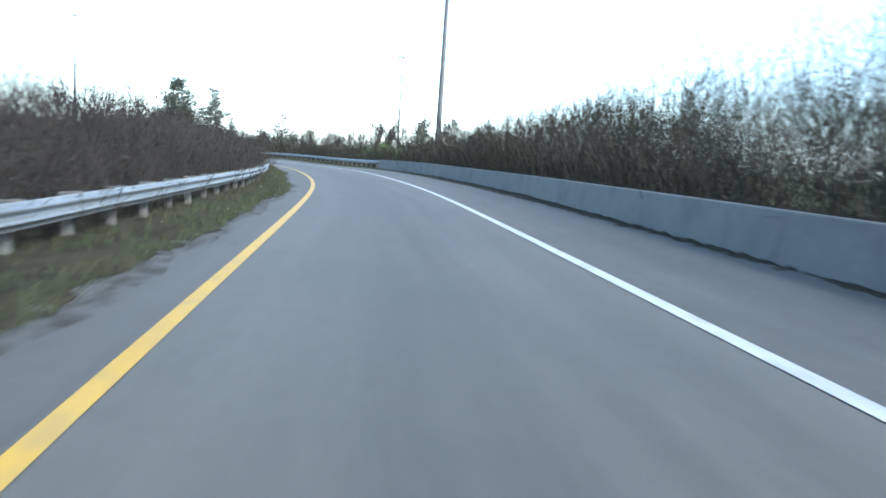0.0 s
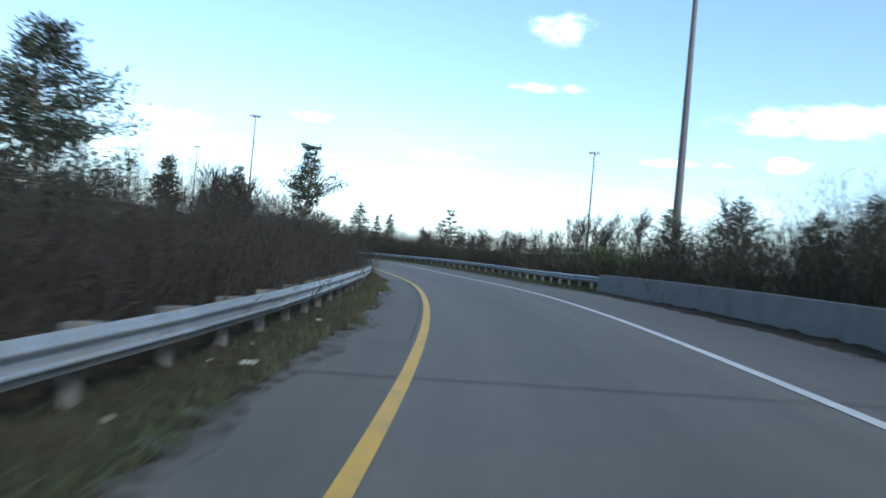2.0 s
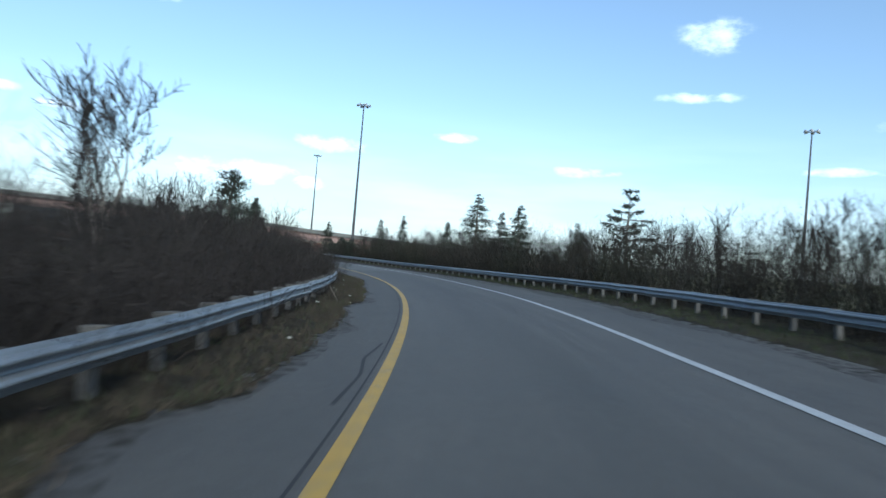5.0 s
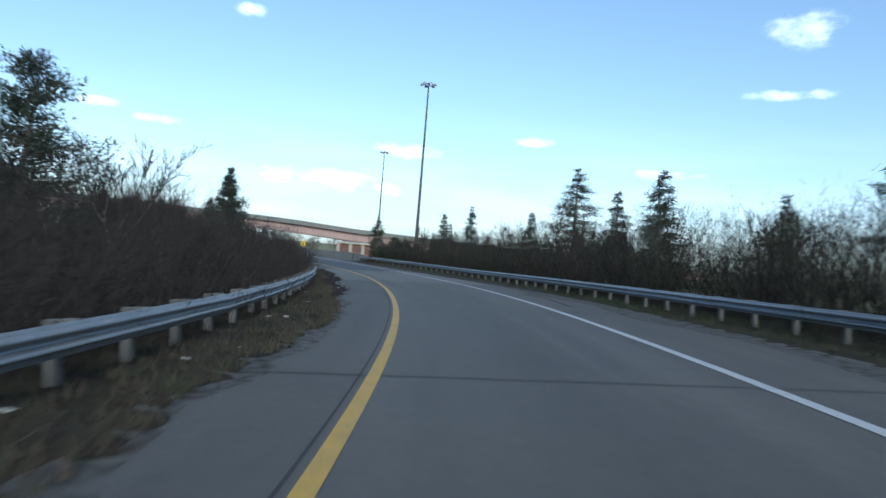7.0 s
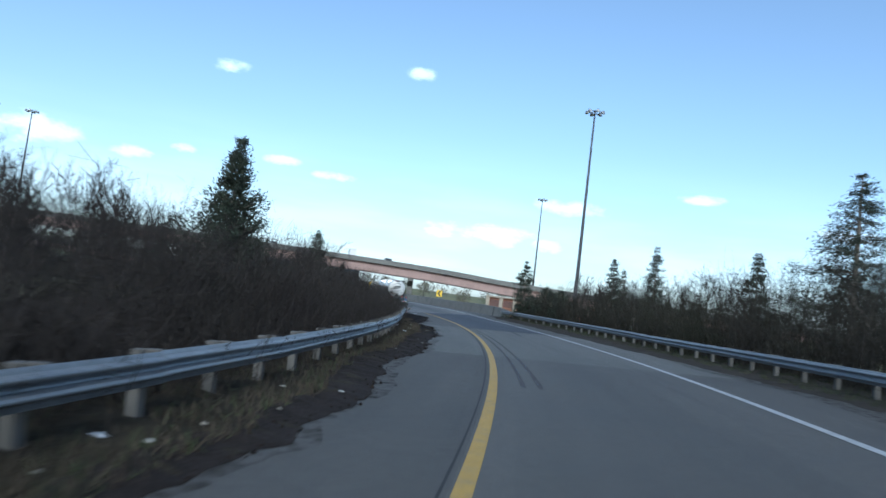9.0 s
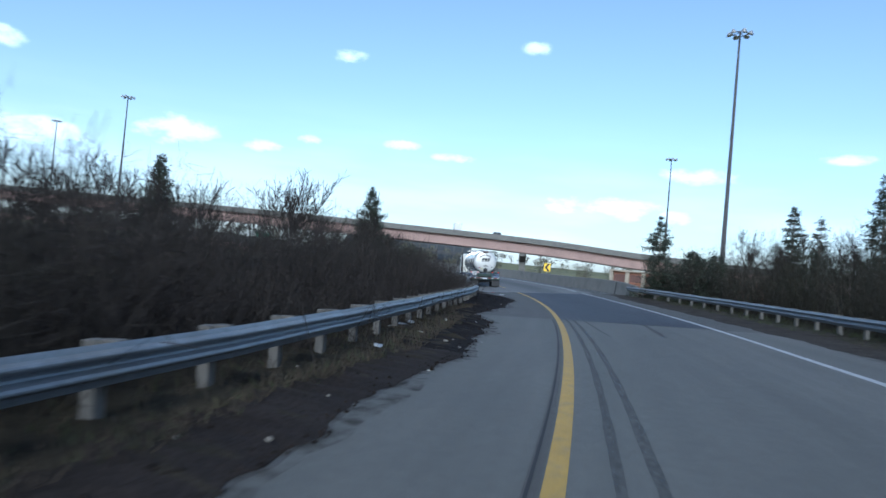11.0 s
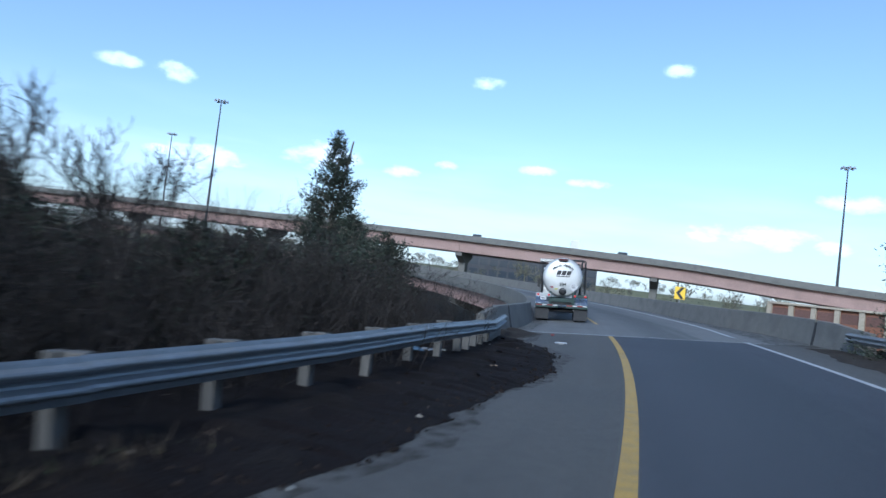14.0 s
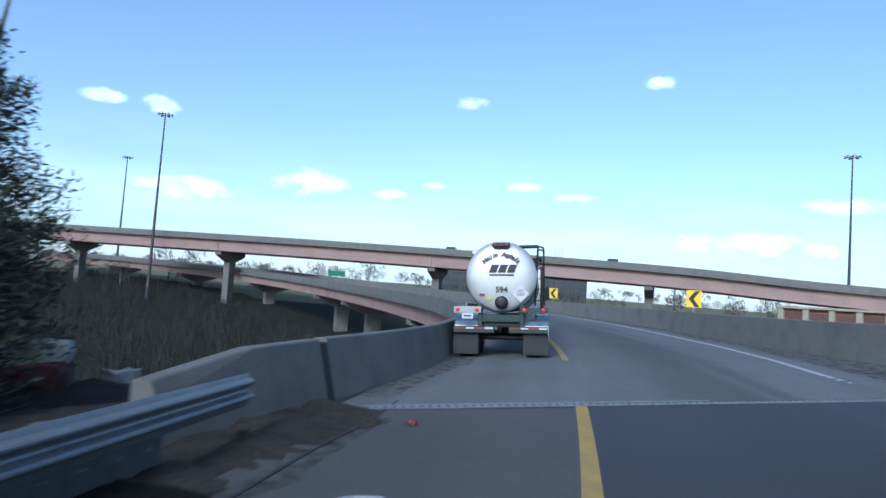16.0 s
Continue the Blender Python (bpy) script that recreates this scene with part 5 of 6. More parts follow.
gs_ = thing("guide_sign", Matrix.Translation((-248, 228.6, 7.2)) @ Matrix.Rotation(radians(65), 4, "Z"), "green overhead guide sign on the far highway", "road sign")
part("panel", box(-2.4, 2.4, 0, 0.1, -0.75, 0.75, 0.02), M_SIGN_G, gs_)
for xx in (-1.7, 1.7):
    part("post", box(xx - 0.15, xx + 0.15, 0.1, 0.4, -14, 1.0), M_STEEL, gs_)

# bare reddish thicket before the low building
for i, (x, y, h) in enumerate([(-99, 250, 5.2), (-102.5, 252, 4.4), (-106, 254, 5.6), (-110, 252, 4.6), (-113.5, 255, 5.0), (-118, 254, 4.2), (-95, 247, 5.0), (-122, 257, 4.8), (-91, 249, 4.4), (-127, 256, 4.2)]):
    z = float(land(np.array([float(x)]), np.array([float(y)]))[0])
    tree("bare_tree", BARE[i % 4], Matrix.Translation((x, y, z)) @ Matrix.Rotation(i * 1.7, 4, "Z") @ Matrix.Diagonal((h / 3.4, h / 3.4, h / 5.0, 1)), "leafless reddish-brown tree beyond the bridge parapet", "tree", "bare roadside trees")


# ---- tanker lorry ----
M_HEAD = material("brushed_tank_aluminium", (0.56, 0.56, 0.54), 0.42, 0.45, 0.05, 3, 0.35, 1.1, (0.42, 0.42, 0.41))
M_POLISH = material("polished_steel", (0.42, 0.43, 0.44), 0.26, 0.95, 0.06, 3, 0.3, 1.0, (0.4, 0.4, 0.4))
M_CAB = material("cream_cab_paint", (0.62, 0.61, 0.56), 0.3, 0, 0.04, 2, 0.2, 1.0, (0.45, 0.44, 0.4))
M_GREEN = material("dark_green_frame", (0.010, 0.032, 0.027), 0.5, 0, 0.15, 6, 0.4, 2.0, (0.03, 0.03, 0.03))
M_RUBBER = material("black_rubber", (0.016, 0.016, 0.017), 0.75, 0, 0.2, 8, 0.5, 2.5, (0.03, 0.028, 0.027))
M_BLACK = material("black_steel", (0.015, 0.015, 0.016), 0.5, 0.2, 0.15, 6)
M_LAMPPANEL = material("dirty_white_paint", (0.34, 0.35, 0.35), 0.5, 0, 0.15, 8, 0.6, 3.0, (0.2, 0.2, 0.19))
M_SLOGAN = material("grey_lettering", (0.07, 0.07, 0.075), 0.5)
M_INK = material("black_lettering", (0.02, 0.02, 0.022), 0.5)
M_GLASS = material("cab_glass", (0.02, 0.025, 0.03), 0.06)
M_TAIL = glow("lit_tail_lamp", (1.0, 0.03, 0.03), 0.08, (0.5, 0.02, 0.02))
M_REDREFL = material("red_reflector", (0.22, 0.02, 0.022), 0.4, 0, 0.15, 9, 0.5, 3.0, (0.1, 0.02, 0.02))
M_WHTREFL = material("white_reflector", (0.55, 0.55, 0.55), 0.35, 0, 0.1, 9, 0.4, 3.0, (0.4, 0.4, 0.39))
M_STICK = material("yellow_sticker", (0.45, 0.42, 0.05), 0.5)
M_BLUE = material("blue_sticker", (0.04, 0.06, 0.2), 0.5)


def letters(txt, size, mat, parent, m, name="lettering", shear=0.0, bold=0.0):
    cu = bpy.data.curves.new("lettering", "FONT")
    cu.body, cu.size, cu.align_x, cu.align_y, cu.extrude, cu.shear, cu.offset = txt, size, "CENTER", "CENTER", 0.012, shear, bold
    tmp = new("lettering", cu)
    bpy.context.view_layer.update()
    me = bpy.data.meshes.new_from_object(tmp.evaluated_get(bpy.context.evaluated_depsgraph_get()))
    bpy.data.objects.remove(tmp)
    me.materials.clear()
    me.materials.append(mat)
    return put(name, me, parent, m)


def wheel_meshes(r=0.52, w=0.28):
    tyre = lathe([(-w / 2, r * 0.62), (-w / 2, r * 0.9), (-w / 2 + 0.04, r * 0.985), (-0.05, r), (-0.045, r - 0.015), (0.045, r - 0.015), (0.05, r), (w / 2 - 0.04, r * 0.985), (w / 2, r * 0.9), (w / 2, r * 0.62)], 24, "X")
    rim = lathe([(-w / 2 + 0.01, r * 0.61), (-w / 2 - 0.005, r * 0.57), (-w / 2 + 0.07, r * 0.5), (-w / 2 + 0.05, r * 0.25), (-w / 2 - 0.02, r * 0.2), (w / 2 - 0.02, r * 0.2), (w / 2 - 0.05, r * 0.5), (w / 2 + 0.005, r * 0.57), (w / 2 - 0.01, r * 0.61)], 24, "X")
    return bm_mesh("tyre", tyre, M_RUBBER), bm_mesh("rim", rim, M_POLISH)


TYRE, RIM = wheel_meshes()


def wheel(parent, x, y):
    w = put("wheel", bm_mesh("wheel", lathe([(-0.05, 0.09), (0.05, 0.09)], 10, "X"), M_BLACK), parent, Matrix.Translation((x, y, 0.52)))
    put("tyre", TYRE, w)
    put("rim", RIM, w)


def fender_mesh(x0, x1, y0, r=0.64, a0=-10, a1=150):
    bm = bmesh.new()
    rows = []
    for k in range(13):
        a = radians(a0 + (a1 - a0) * k / 12)
        rows.append([bm.verts.new((x, y0 - rr * math.cos(a), 0.52 + rr * math.sin(a))) for x, rr in ((x0, r), (x1, r), (x1, r + 0.012), (x0, r + 0.012))])
    for p, q in zip(rows, rows[1:]):
        for j in range(4):
            bm.faces.new((p[j], p[(j + 1) % 4], q[(j + 1) % 4], q[j]))
    bm.faces.new(rows[0])
    bm.faces.new(rows[-1])
    return bm


truck = thing("tanker_lorry", stand(184.2, -1.70, 0.0, radians(-1)), "white and polished steel asphalt tanker lorry with lit tail lamps", "lorry")
R, ZC = 0.965, 2.17
# barrel
part("tank", lathe([(0.32, 0.955)] + [p for k in range(8) for p in ((0.34 + 1.4 * k, R - 0.01), (1.70 + 1.4 * k, R - 0.01))] + [(11.6, 0.955)], 48, "Y"), M_POLISH, truck, "polished steel tank barrel", Matrix.Translation((0, 0, ZC)), True)
part("rear_head", lathe([(0.33, R), (0.2, R - 0.006), (0.1, R - 0.05), (0.05, R - 0.13), (0.015, R * 0.7), (-0.01, R * 0.4), (-0.02, 0.04)], 48, "Y"), M_HEAD, truck, "slightly dented pale brushed metal dished tank end", Matrix.Translation((0, 0, ZC)), True)
part("front_head", lathe([(11.59, R), (11.72, R * 0.93), (11.8, R * 0.7), (11.84, 0.05)], 48, "Y"), M_POLISH, truck, "", Matrix.Translation((0, 0, ZC)), True)
for k in range(9):
    y = 0.34 + 1.4 * k
    part("tank_band", lathe([(y - 0.035, R - 0.005), (y - 0.03, R + 0.012), (y + 0.03, R + 0.012), (y + 0.035, R - 0.005)], 48, "Y"), M_POLISH if k else M_BLACK, truck, "", Matrix.Translation((0, 0, ZC)))


def face_y(x, z):
    """Depth of the tank end at a spot on it."""
    r = math.hypot(x, z)
    return float(np.interp(r, [0, R * 0.4, R * 0.7, R - 0.13, R - 0.05], [-0.02, -0.01, 0.015, 0.05, 0.1])) - 0.034


def on_face(x, z, turn=0.0):
    return Matrix.Translation((x, face_y(x, z), ZC + z)) @ Matrix.Rotation(math.pi / 2, 4, "X") @ Matrix.Rotation(turn, 4, "Z")


text = "Haulin' Asphalt"
for k, ch in enumerate(text):
    if ch != " ":
        a = (k - 7) * radians(6.6)
        rr = 0.62
        letters(ch, 0.175, M_SLOGAN, truck, on_face(rr * math.sin(a), rr * math.cos(a) - 0.02, -a), "slogan_letter", 0.15, 0.009)
# company mark as three slanted blocks over a rule
for x0 in (-0.31, -0.07, 0.17):
    bm = bmesh.new()
    vs = [[bm.verts.new((x, y, z)) for x, z in ((x0 - 0.035, 0.0), (x0 + 0.165, 0.0), (x0 + 0.245, 0.22), (x0 + 0.045, 0.22))] for y in (-0.03, 0.02)]
    bm.faces.new(vs[0])
    for j in range(4):
        bm.faces.new((vs[0][j], vs[1][j], vs[1][(j + 1) % 4], vs[0][(j + 1) % 4]))
    part("company_mark", bm, M_INK, truck, "", Matrix.Translation((0.02, 0.003, ZC + 0.10)))
part("company_rule", box(-0.33, 0.33, -0.028, 0.02, -0.02, 0.025), M_INK, truck, "", Matrix.Translation((0.02, 0.003, ZC + 0.035)))
letters("594", 0.22, M_INK, truck, on_face(0.02, -0.36), "fleet_number", 0.0, 0.004)
part("placard", box(-0.165, 0.165, -0.004, 0.004, -0.165, 0.165, 0.003), M_WHTREFL, truck, "white diamond placard for hot cargo", Matrix.Translation((0.53, face_y(0.53, -0.46) - 0.012, ZC - 0.46)) @ Matrix.Rotation(math.pi / 4, 4, "Y"))
letters("HOT", 0.085, M_INK, truck, on_face(0.53, -0.39) @ Matrix.Translation((0, 0, 0.022)), "placard_word")
letters("3257", 0.11, M_INK, truck, on_face(0.53, -0.48) @ Matrix.Translation((0, 0, 0.022)), "placard_number")
part("flag_sticker", box(-0.075, 0.075, -0.004, 0.0, -0.04, 0.04), M_REDREFL, truck, "small striped flag sticker", on_face(-0.50, -0.50) @ Matrix.Rotation(-math.pi / 2, 4, "X"))
part("flag_corner", box(-0.075, -0.015, -0.007, -0.003, 0.0, 0.04), M_BLUE, truck, "", on_face(-0.50, -0.50) @ Matrix.Rotation(-math.pi / 2, 4, "X"))
part("warning_sticker", box(-0.075, 0.075, -0.004, 0.0, -0.03, 0.03), M_STICK, truck, "yellow-green warning sticker", on_face(-0.30, -0.59) @ Matrix.Rotation(-math.pi / 2, 4, "X"))
part("outlet_valve", lathe([(-0.22, 0.07), (-0.2, 0.13), (-0.1, 0.15), (-0.08, 0.18), (0.08, 0.18)], 20, "Y"), M_BLACK, truck, "dark outlet valve with a cap", Matrix.Translation((0.02, 0.02, ZC - 0.70)))
bar = part("light_bar", box(-0.24, 0.24, -0.06, 0.12, 0.80, 0.90, 0.01), M_BLACK, truck, "", Matrix.Translation((0, 0, ZC)))
for x in (-0.15, 0, 0.15):
    part("marker_lamp", box(x - 0.05, x + 0.05, -0.075, -0.055, 0.83, 0.87, 0.008), M_REDREFL, bar)
part("step_plate", box(-0.19, 0.19, -0.03, 0.1, 0.745, 0.785, 0.008), M_BLACK, truck, "", Matrix.Translation((0, 0, ZC)))
# rear frame
for x in (-0.62, 0.50):
    part("frame_upright", box(x, x + 0.12, 0.05, 0.35, 0.72, 1.45, 0.01), M_GREEN, truck)
part("cross_member", box(-0.55, 0.55, 0.1, 0.3, 0.95, 1.15, 0.01), M_GREEN, truck)
part("sub_frame", box(-0.5, 0.5, 0.2, 11.2, 0.82, 1.12, 0.02), M_BLACK, truck)
for x0, x1 in ((-1.26, -0.16), (0.22, 1.26)):
    bp = part("bumper_bar", box(x0, x1, -0.12, 0.06, 0.66, 0.84, 0.012), M_GREEN, truck)
    for f0, f1, mat in ((0.02, 0.30, M_REDREFL), (0.31, 0.50, M_WHTREFL), (0.51, 0.76, M_REDREFL), (0.77, 0.97, M_WHTREFL)):
        part("reflective_strip", box(x0 + (x1 - x0) * f0, x0 + (x1 - x0) * f1, -0.126, -0.119, 0.765, 0.81), mat, bp)
lp = part("lamp_panel", box(-1.26, -0.52, -0.05, 0.0, 1.18, 1.36, 0.012), M_LAMPPANEL, truck, "dirty white lamp panel")
rp = part("lamp_panel", box(0.52, 1.26, -0.05, 0.0, 1.20, 1.34, 0.012), M_GREEN, truck, "dark green lamp panel")
for x, panel in ((-1.15, lp), (-0.63, lp), (0.63, rp), (1.13, rp)):
    part("tail_lamp", lathe([(-0.075, 0.025), (-0.07, 0.048), (-0.05, 0.055)], 16, "Y"), M_TAIL, panel, "lit red tail lamp", Matrix.Translation((x, 0, 1.27)))
npl = part("number_plate", box(-1.04, -0.74, -0.03, -0.02, 1.03, 1.18, 0.004), M_WHTREFL, truck)
part("plate_bar", box(-0.99, -0.79, -0.034, -0.029, 1.085, 1.125), M_INK, npl)
for x0, x1 in ((-1.26, -0.6), (0.6, 1.26)):
    bm = bmesh.new()
    prev = None
    for k in range(7):
        z, y = 0.72 - 0.62 * k / 6, -0.02 - 0.09 * (k / 6) ** 2 + 0.015 * math.sin(k)
        ring = [bm.verts.new((x, yy, z)) for x, yy in ((x0, y), (x1, y + 0.02), (x1, y + 0.035), (x0, y + 0.015))]
        if prev:
            for j in range(4):
                bm.faces.new((prev[j], prev[(j + 1) % 4], ring[(j + 1) % 4], ring[j]))
        else:
            bm.faces.new(ring)
        prev = ring
    bm.faces.new(prev)
    part("mud_flap", bm, M_RUBBER, truck, "black rubber mud flap")
for y in (0.85, 2.15):
    for x in (-1.09, -0.77, 0.77, 1.09):
        wheel(truck, x, y)
    part("axle", tube((-1.0, y, 0.52), (1.0, y, 0.52), 0.08), M_BLACK, truck)
    for x0 in (-1.27, 0.60):
        part("fender", fender_mesh(x0, x0 + 0.67, y), M_POLISH, truck, "polished quarter fender")
part("splash_skirt", box(-0.97, -0.95, 0.4, 4.2, 1.12, 1.45, 0.004), M_POLISH, truck)
part("splash_skirt", box(0.95, 0.97, 0.4, 4.2, 1.12, 1.45, 0.004), M_POLISH, truck)
part("top_box", box(-0.95, 0.1, 4.2, 5.6, 0.90, 1.06, 0.02), M_POLISH, truck, "flat overflow tray on the tank top", Matrix.Translation((-0.25, 0, ZC)))
for y in (5.2, 7.0):
    part("manhole", lathe([(0.93, 0.28), (1.07, 0.28), (1.10, 0.24)], 20, "Z"), M_POLISH, truck, "", Matrix.Translation((0.1, y, ZC)))
for y in (0.9, 1.9):
    part("hand_rail", add_tube(add_tube(add_tube(bmesh.new(), (0.90, y, 1.4), (0.98, y, 3.06), 0.025, 0.025, 8), (0.98, y, 3.06), (1.14, y, 3.02), 0.025, 0.025, 8), (1.14, y, 3.02), (1.16, y, 1.4), 0.025, 0.025, 8), M_BLACK, truck, "thin black ladder rail")
for k in range(5):
    part("rung", tube((0.93, 0.9, 1.55 + 0.3 * k), (1.15, 0.9, 1.55 + 0.3 * k), 0.014), M_BLACK, truck)
part("top_rail", tube((0.45, 0.95, 3.05), (1.0, 0.95, 3.06), 0.05), M_BLACK, truck)
part("walkway", box(0.35, 1.1, 5.6, 7.4, 0.86, 0.9, 0.01), M_BLACK, truck, "", Matrix.Translation((0, 0, ZC)))
part("hose_tube", tube((-0.85, 4.5, 1.05), (-0.85, 9.0, 1.05), 0.11), M_POLISH, truck)
part("side_antenna", tube((1.1, 0.02, 1.3), (1.02, -0.02, 1.75), 0.008), M_BLACK, truck)
for x in (-0.55, 0.55):
    part("landing_leg", box(x - 0.07, x + 0.07, 8.9, 9.05, 0.35, 1.0, 0.01), M_BLACK, truck)
# tractor
part("chassis", box(-0.45, 0.45, 10.6, 18.0, 0.75, 1.0, 0.02), M_BLACK, truck)
for y in (11.3, 12.6):
    for x in (-1.07, -0.76, 0.76, 1.07):
        wheel(truck, x, y)
    for x0 in (-1.25, 0.6):
        part("fender", fender_mesh(x0, x0 + 0.65, y), M_POLISH, truck, "polished quarter fender")
for x in (-1.02, 1.02):
    wheel(truck, x, 17.0)
    part("fuel_tank", tube((x * 0.95, 13.4, 0.75), (x * 0.95, 15.2, 0.75), 0.32, None, 18), M_POLISH, truck)
    part("exhaust_stack", tube((x * 1.08, 13.15, 1.0), (x * 1.08, 13.15, 3.2), 0.075, None, 12), M_BLACK, truck)
cab = part("cab", box(-1.15, 1.15, 13.3, 16.3, 0.95, 2.75, 0.08), M_CAB, truck, "cream sleeper cab")
bm = bmesh.new()
prof = [(13.32, 2.74), (13.32, 3.02), (13.9, 3.08), (15.0, 2.98), (16.1, 2.74)]
fr = [[bm.verts.new((x, y, z)) for y, z in prof] for x in (-1.08, 1.08)]
bm.faces.new(fr[0])
bm.faces.new(fr[1])
for j in range(5):
    bm.faces.new((fr[0][j], fr[1][j], fr[1][(j + 1) % 5], fr[0][(j + 1) % 5]))
part("roof_fairing", bm, M_CAB, truck)
part("bonnet", box(-0.95, 0.95, 16.25, 18.1, 0.9, 1.85, 0.12), M_CAB, truck)
part("windscreen", box(-1.0, 1.0, 16.29, 16.33, 1.9, 2.6, 0.02), M_GLASS, truck)
for sx in (-1, 1):
    part("side_window", box(sx * 1.15 - 0.01, sx * 1.15 + 0.01, 15.1, 16.1, 1.9, 2.55, 0.004), M_GLASS, truck)
    mr = part("mirror", box(sx * 1.36 - 0.1, sx * 1.36 + 0.1, 16.2, 16.3, 1.75, 2.35, 0.02), M_BLACK, truck)
    part("mirror_arm", tube((sx * 1.15, 16.1, 2.3), (sx * 1.36, 16.25, 2.3), 0.02), M_BLACK, mr)
    part("step", box(sx * 1.0 - 0.15, sx * 1.0 + 0.15, 15.3, 16.0, 0.4, 0.75, 0.02), M_POLISH, truck)


# ---- vehicles on the overpass and below ----
M_CAR = [material(n, c, 0.3) for n, c in (("white_car_paint", (0.6, 0.6, 0.6)), ("red_car_paint", (0.25, 0.02, 0.02)), ("dark_car_paint", (0.05, 0.055, 0.06)))]


def small_vehicle(name, p, turn, mat, label, length=4.5, height=1.45, boxy=False):
    c = thing(name, Matrix.Translation(p) @ Matrix.Rotation(turn, 4, "Z"), label, "car")
    bm = bmesh.new()
    h = height
    prof = [(0, 0.3), (length, 0.3), (length, h * 0.58), (length * 0.78, h * 0.62), (length * 0.62, h), (length * 0.12, h), (0.02, h * 0.62)] if not boxy else [(0, 0.4), (length, 0.4), (length, h * 0.6), (length * 0.82, h * 0.75), (length * 0.8, h), (0, h)]
    n = len(prof)
    fr = [[bm.verts.new((x, y - length / 2, z)) for y, z in prof] for x in (-0.9, 0.9)]
    bm.faces.new(fr[0])
    bm.faces.new(fr[1])
    for j in range(n):
        bm.faces.new((fr[0][j], fr[1][j], fr[1][(j + 1) % n], fr[0][(j + 1) % n]))
    part("body", bm, mat, c)
    for x in (-0.85, 0.85):
        for y in (-length * 0.32, length * 0.32):
            part("wheel", lathe([(-0.1, 0.3), (-0.08, 0.33), (0.08, 0.33), (0.1, 0.3)], 14, "X"), M_RUBBER, c, "", Matrix.Translation((x, y, 0.33)))
        part("side_glass", box(x * 1.06 - 0.01, x * 1.06 + 0.01, -length * 0.33, length * 0.12, h * 0.66, h * 0.93), M_GLASS, c)
    return c


small_vehicle("van", (-166.0, 238.6, 10.25), radians(50), M_CAR[0], "white box van driving over the overpass", 7.0, 2.9, True)
small_vehicle("car", (-158.0, 244.7, 10.0), radians(50), M_CAR[2], "dark car on the overpass", 4.6, 1.7)
small_vehicle("car", (-183.0, 225.0, 10.85), radians(50), M_CAR[2], "dark car on the overpass", 4.6, 1.7)
for px, py, k, tx in ((-111.0, 151.0, 1, "red car parked on the low ground"), (-112.5, 146.0, 2, "dark car parked on the low ground")):
    small_vehicle("car", (px, py, float(land(np.array([px]), np.array([py]))[0])), radians(20), M_CAR[k], tx)


# ---- expansion joint ----
w_j = 9.4
M_JOINT = material('worn_joint_steel', (0.17, 0.175, 0.18), 0.5, 0.2, 0.25, 14, 0.5, 4.0, (0.06, 0.055, 0.05))
bm = bmesh.new()
add_box(bm, -3.2, w_j, -0.16, -0.06, -0.02, 0.012, 0.003)
add_box(bm, -3.2, w_j, 0.10, 0.20, -0.02, 0.012, 0.003)
for k in range(98):
    x = -3.15 + k * 0.128
    add_box(bm, x, x + 0.07, -0.07, 0.11, -0.02, 0.010)
tagged(new("expansion_joint", bm_mesh("expansion_joint", bm, M_JOINT)), "steel finger expansion joint across the roadway", "joint", kind="structure").matrix_basis = stand(JOINT + 0.02, 0, 0.006, math.atan(SKEW))
tagged(new("joint_gap", bm_mesh("joint_gap", box(-3.2, w_j, -0.2, 0.24, -0.05, 0.006), M_SEAL)), "dark gap beneath the expansion joint", "joint", kind="structure").matrix_basis = stand(JOINT + 0.02, 0, 0.004, math.atan(SKEW))

# ---- skid marks, sealed cracks, seams ----
def mark(name, pts, width, mat, label, up=0.006):
    """A painted or worn streak through (station, offset) points."""
    p = np.array(pts, float)
    s = np.linspace(p[0, 0], p[-1, 0], max(3, int(abs(p[-1, 0] - p[0, 0]) / 0.3) + 1))
    o = np.interp(s, p[:, 0], p[:, 1])
    wob = 1 + 0.1 * np.sin(s * 1.7) + 0.06 * np.sin(s * 4.3)
    v = np.stack([at(s, o - width / 2 * wob, up), at(s, o + width / 2 * wob, up)], 1).reshape(-1, 3)
    i = np.arange(len(s) - 1)[:, None] * 2
    return structure(name, v, (i + np.array([0, 1, 3, 2])).tolist(), mat, label)


mark("skid_mark", [(118, 0.6), (130, 0.45), (148.6, 0.31)], 0.10, M_SKID, "dark tyre streak along the lane")
mark("skid_mark", [(118, 0.95), (130, 0.75), (148.6, 0.56)], 0.11, M_SKID, "dark tyre streak along the lane")
mark("sealed_crack", [(142.6, 1.22), (144, 1.1), (145.9, 1.03), (147.2, 0.97), (148.1, 0.92), (148.5, 0.83)], 0.045, M_SEAL, "black sealed crack in the lane", 0.007)
mark("sealed_crack", [(64, -0.36), (66, -0.3), (67.5, -0.42), (69.5, -0.28)], 0.05, M_SEAL, "ragged sealed crack beside the yellow line", 0.007)
mark("sealed_crack", [(153.7, 1.0), (154.0, 0.85), (154.45, 0.55)], 0.06, M_SEAL, "short dark gouge in the lane", 0.007)
mark("sealed_crack", [(165.35, 0.8), (165.7, 0.42)], 0.06, M_SEAL, "short dark gouge in the lane", 0.007)
mark("sealed_crack", [(168.2, 0.12), (168.9, -0.16)], 0.05, M_SEAL, "dark crack through the yellow line", 0.012)
mark("sealed_crack", [(169.8, -2.60), (171.5, -2.66), (173.8, -2.62), (175.5, -2.68)], 0.035, M_SEAL, "dark seam along the dirty shoulder edge", 0.008)
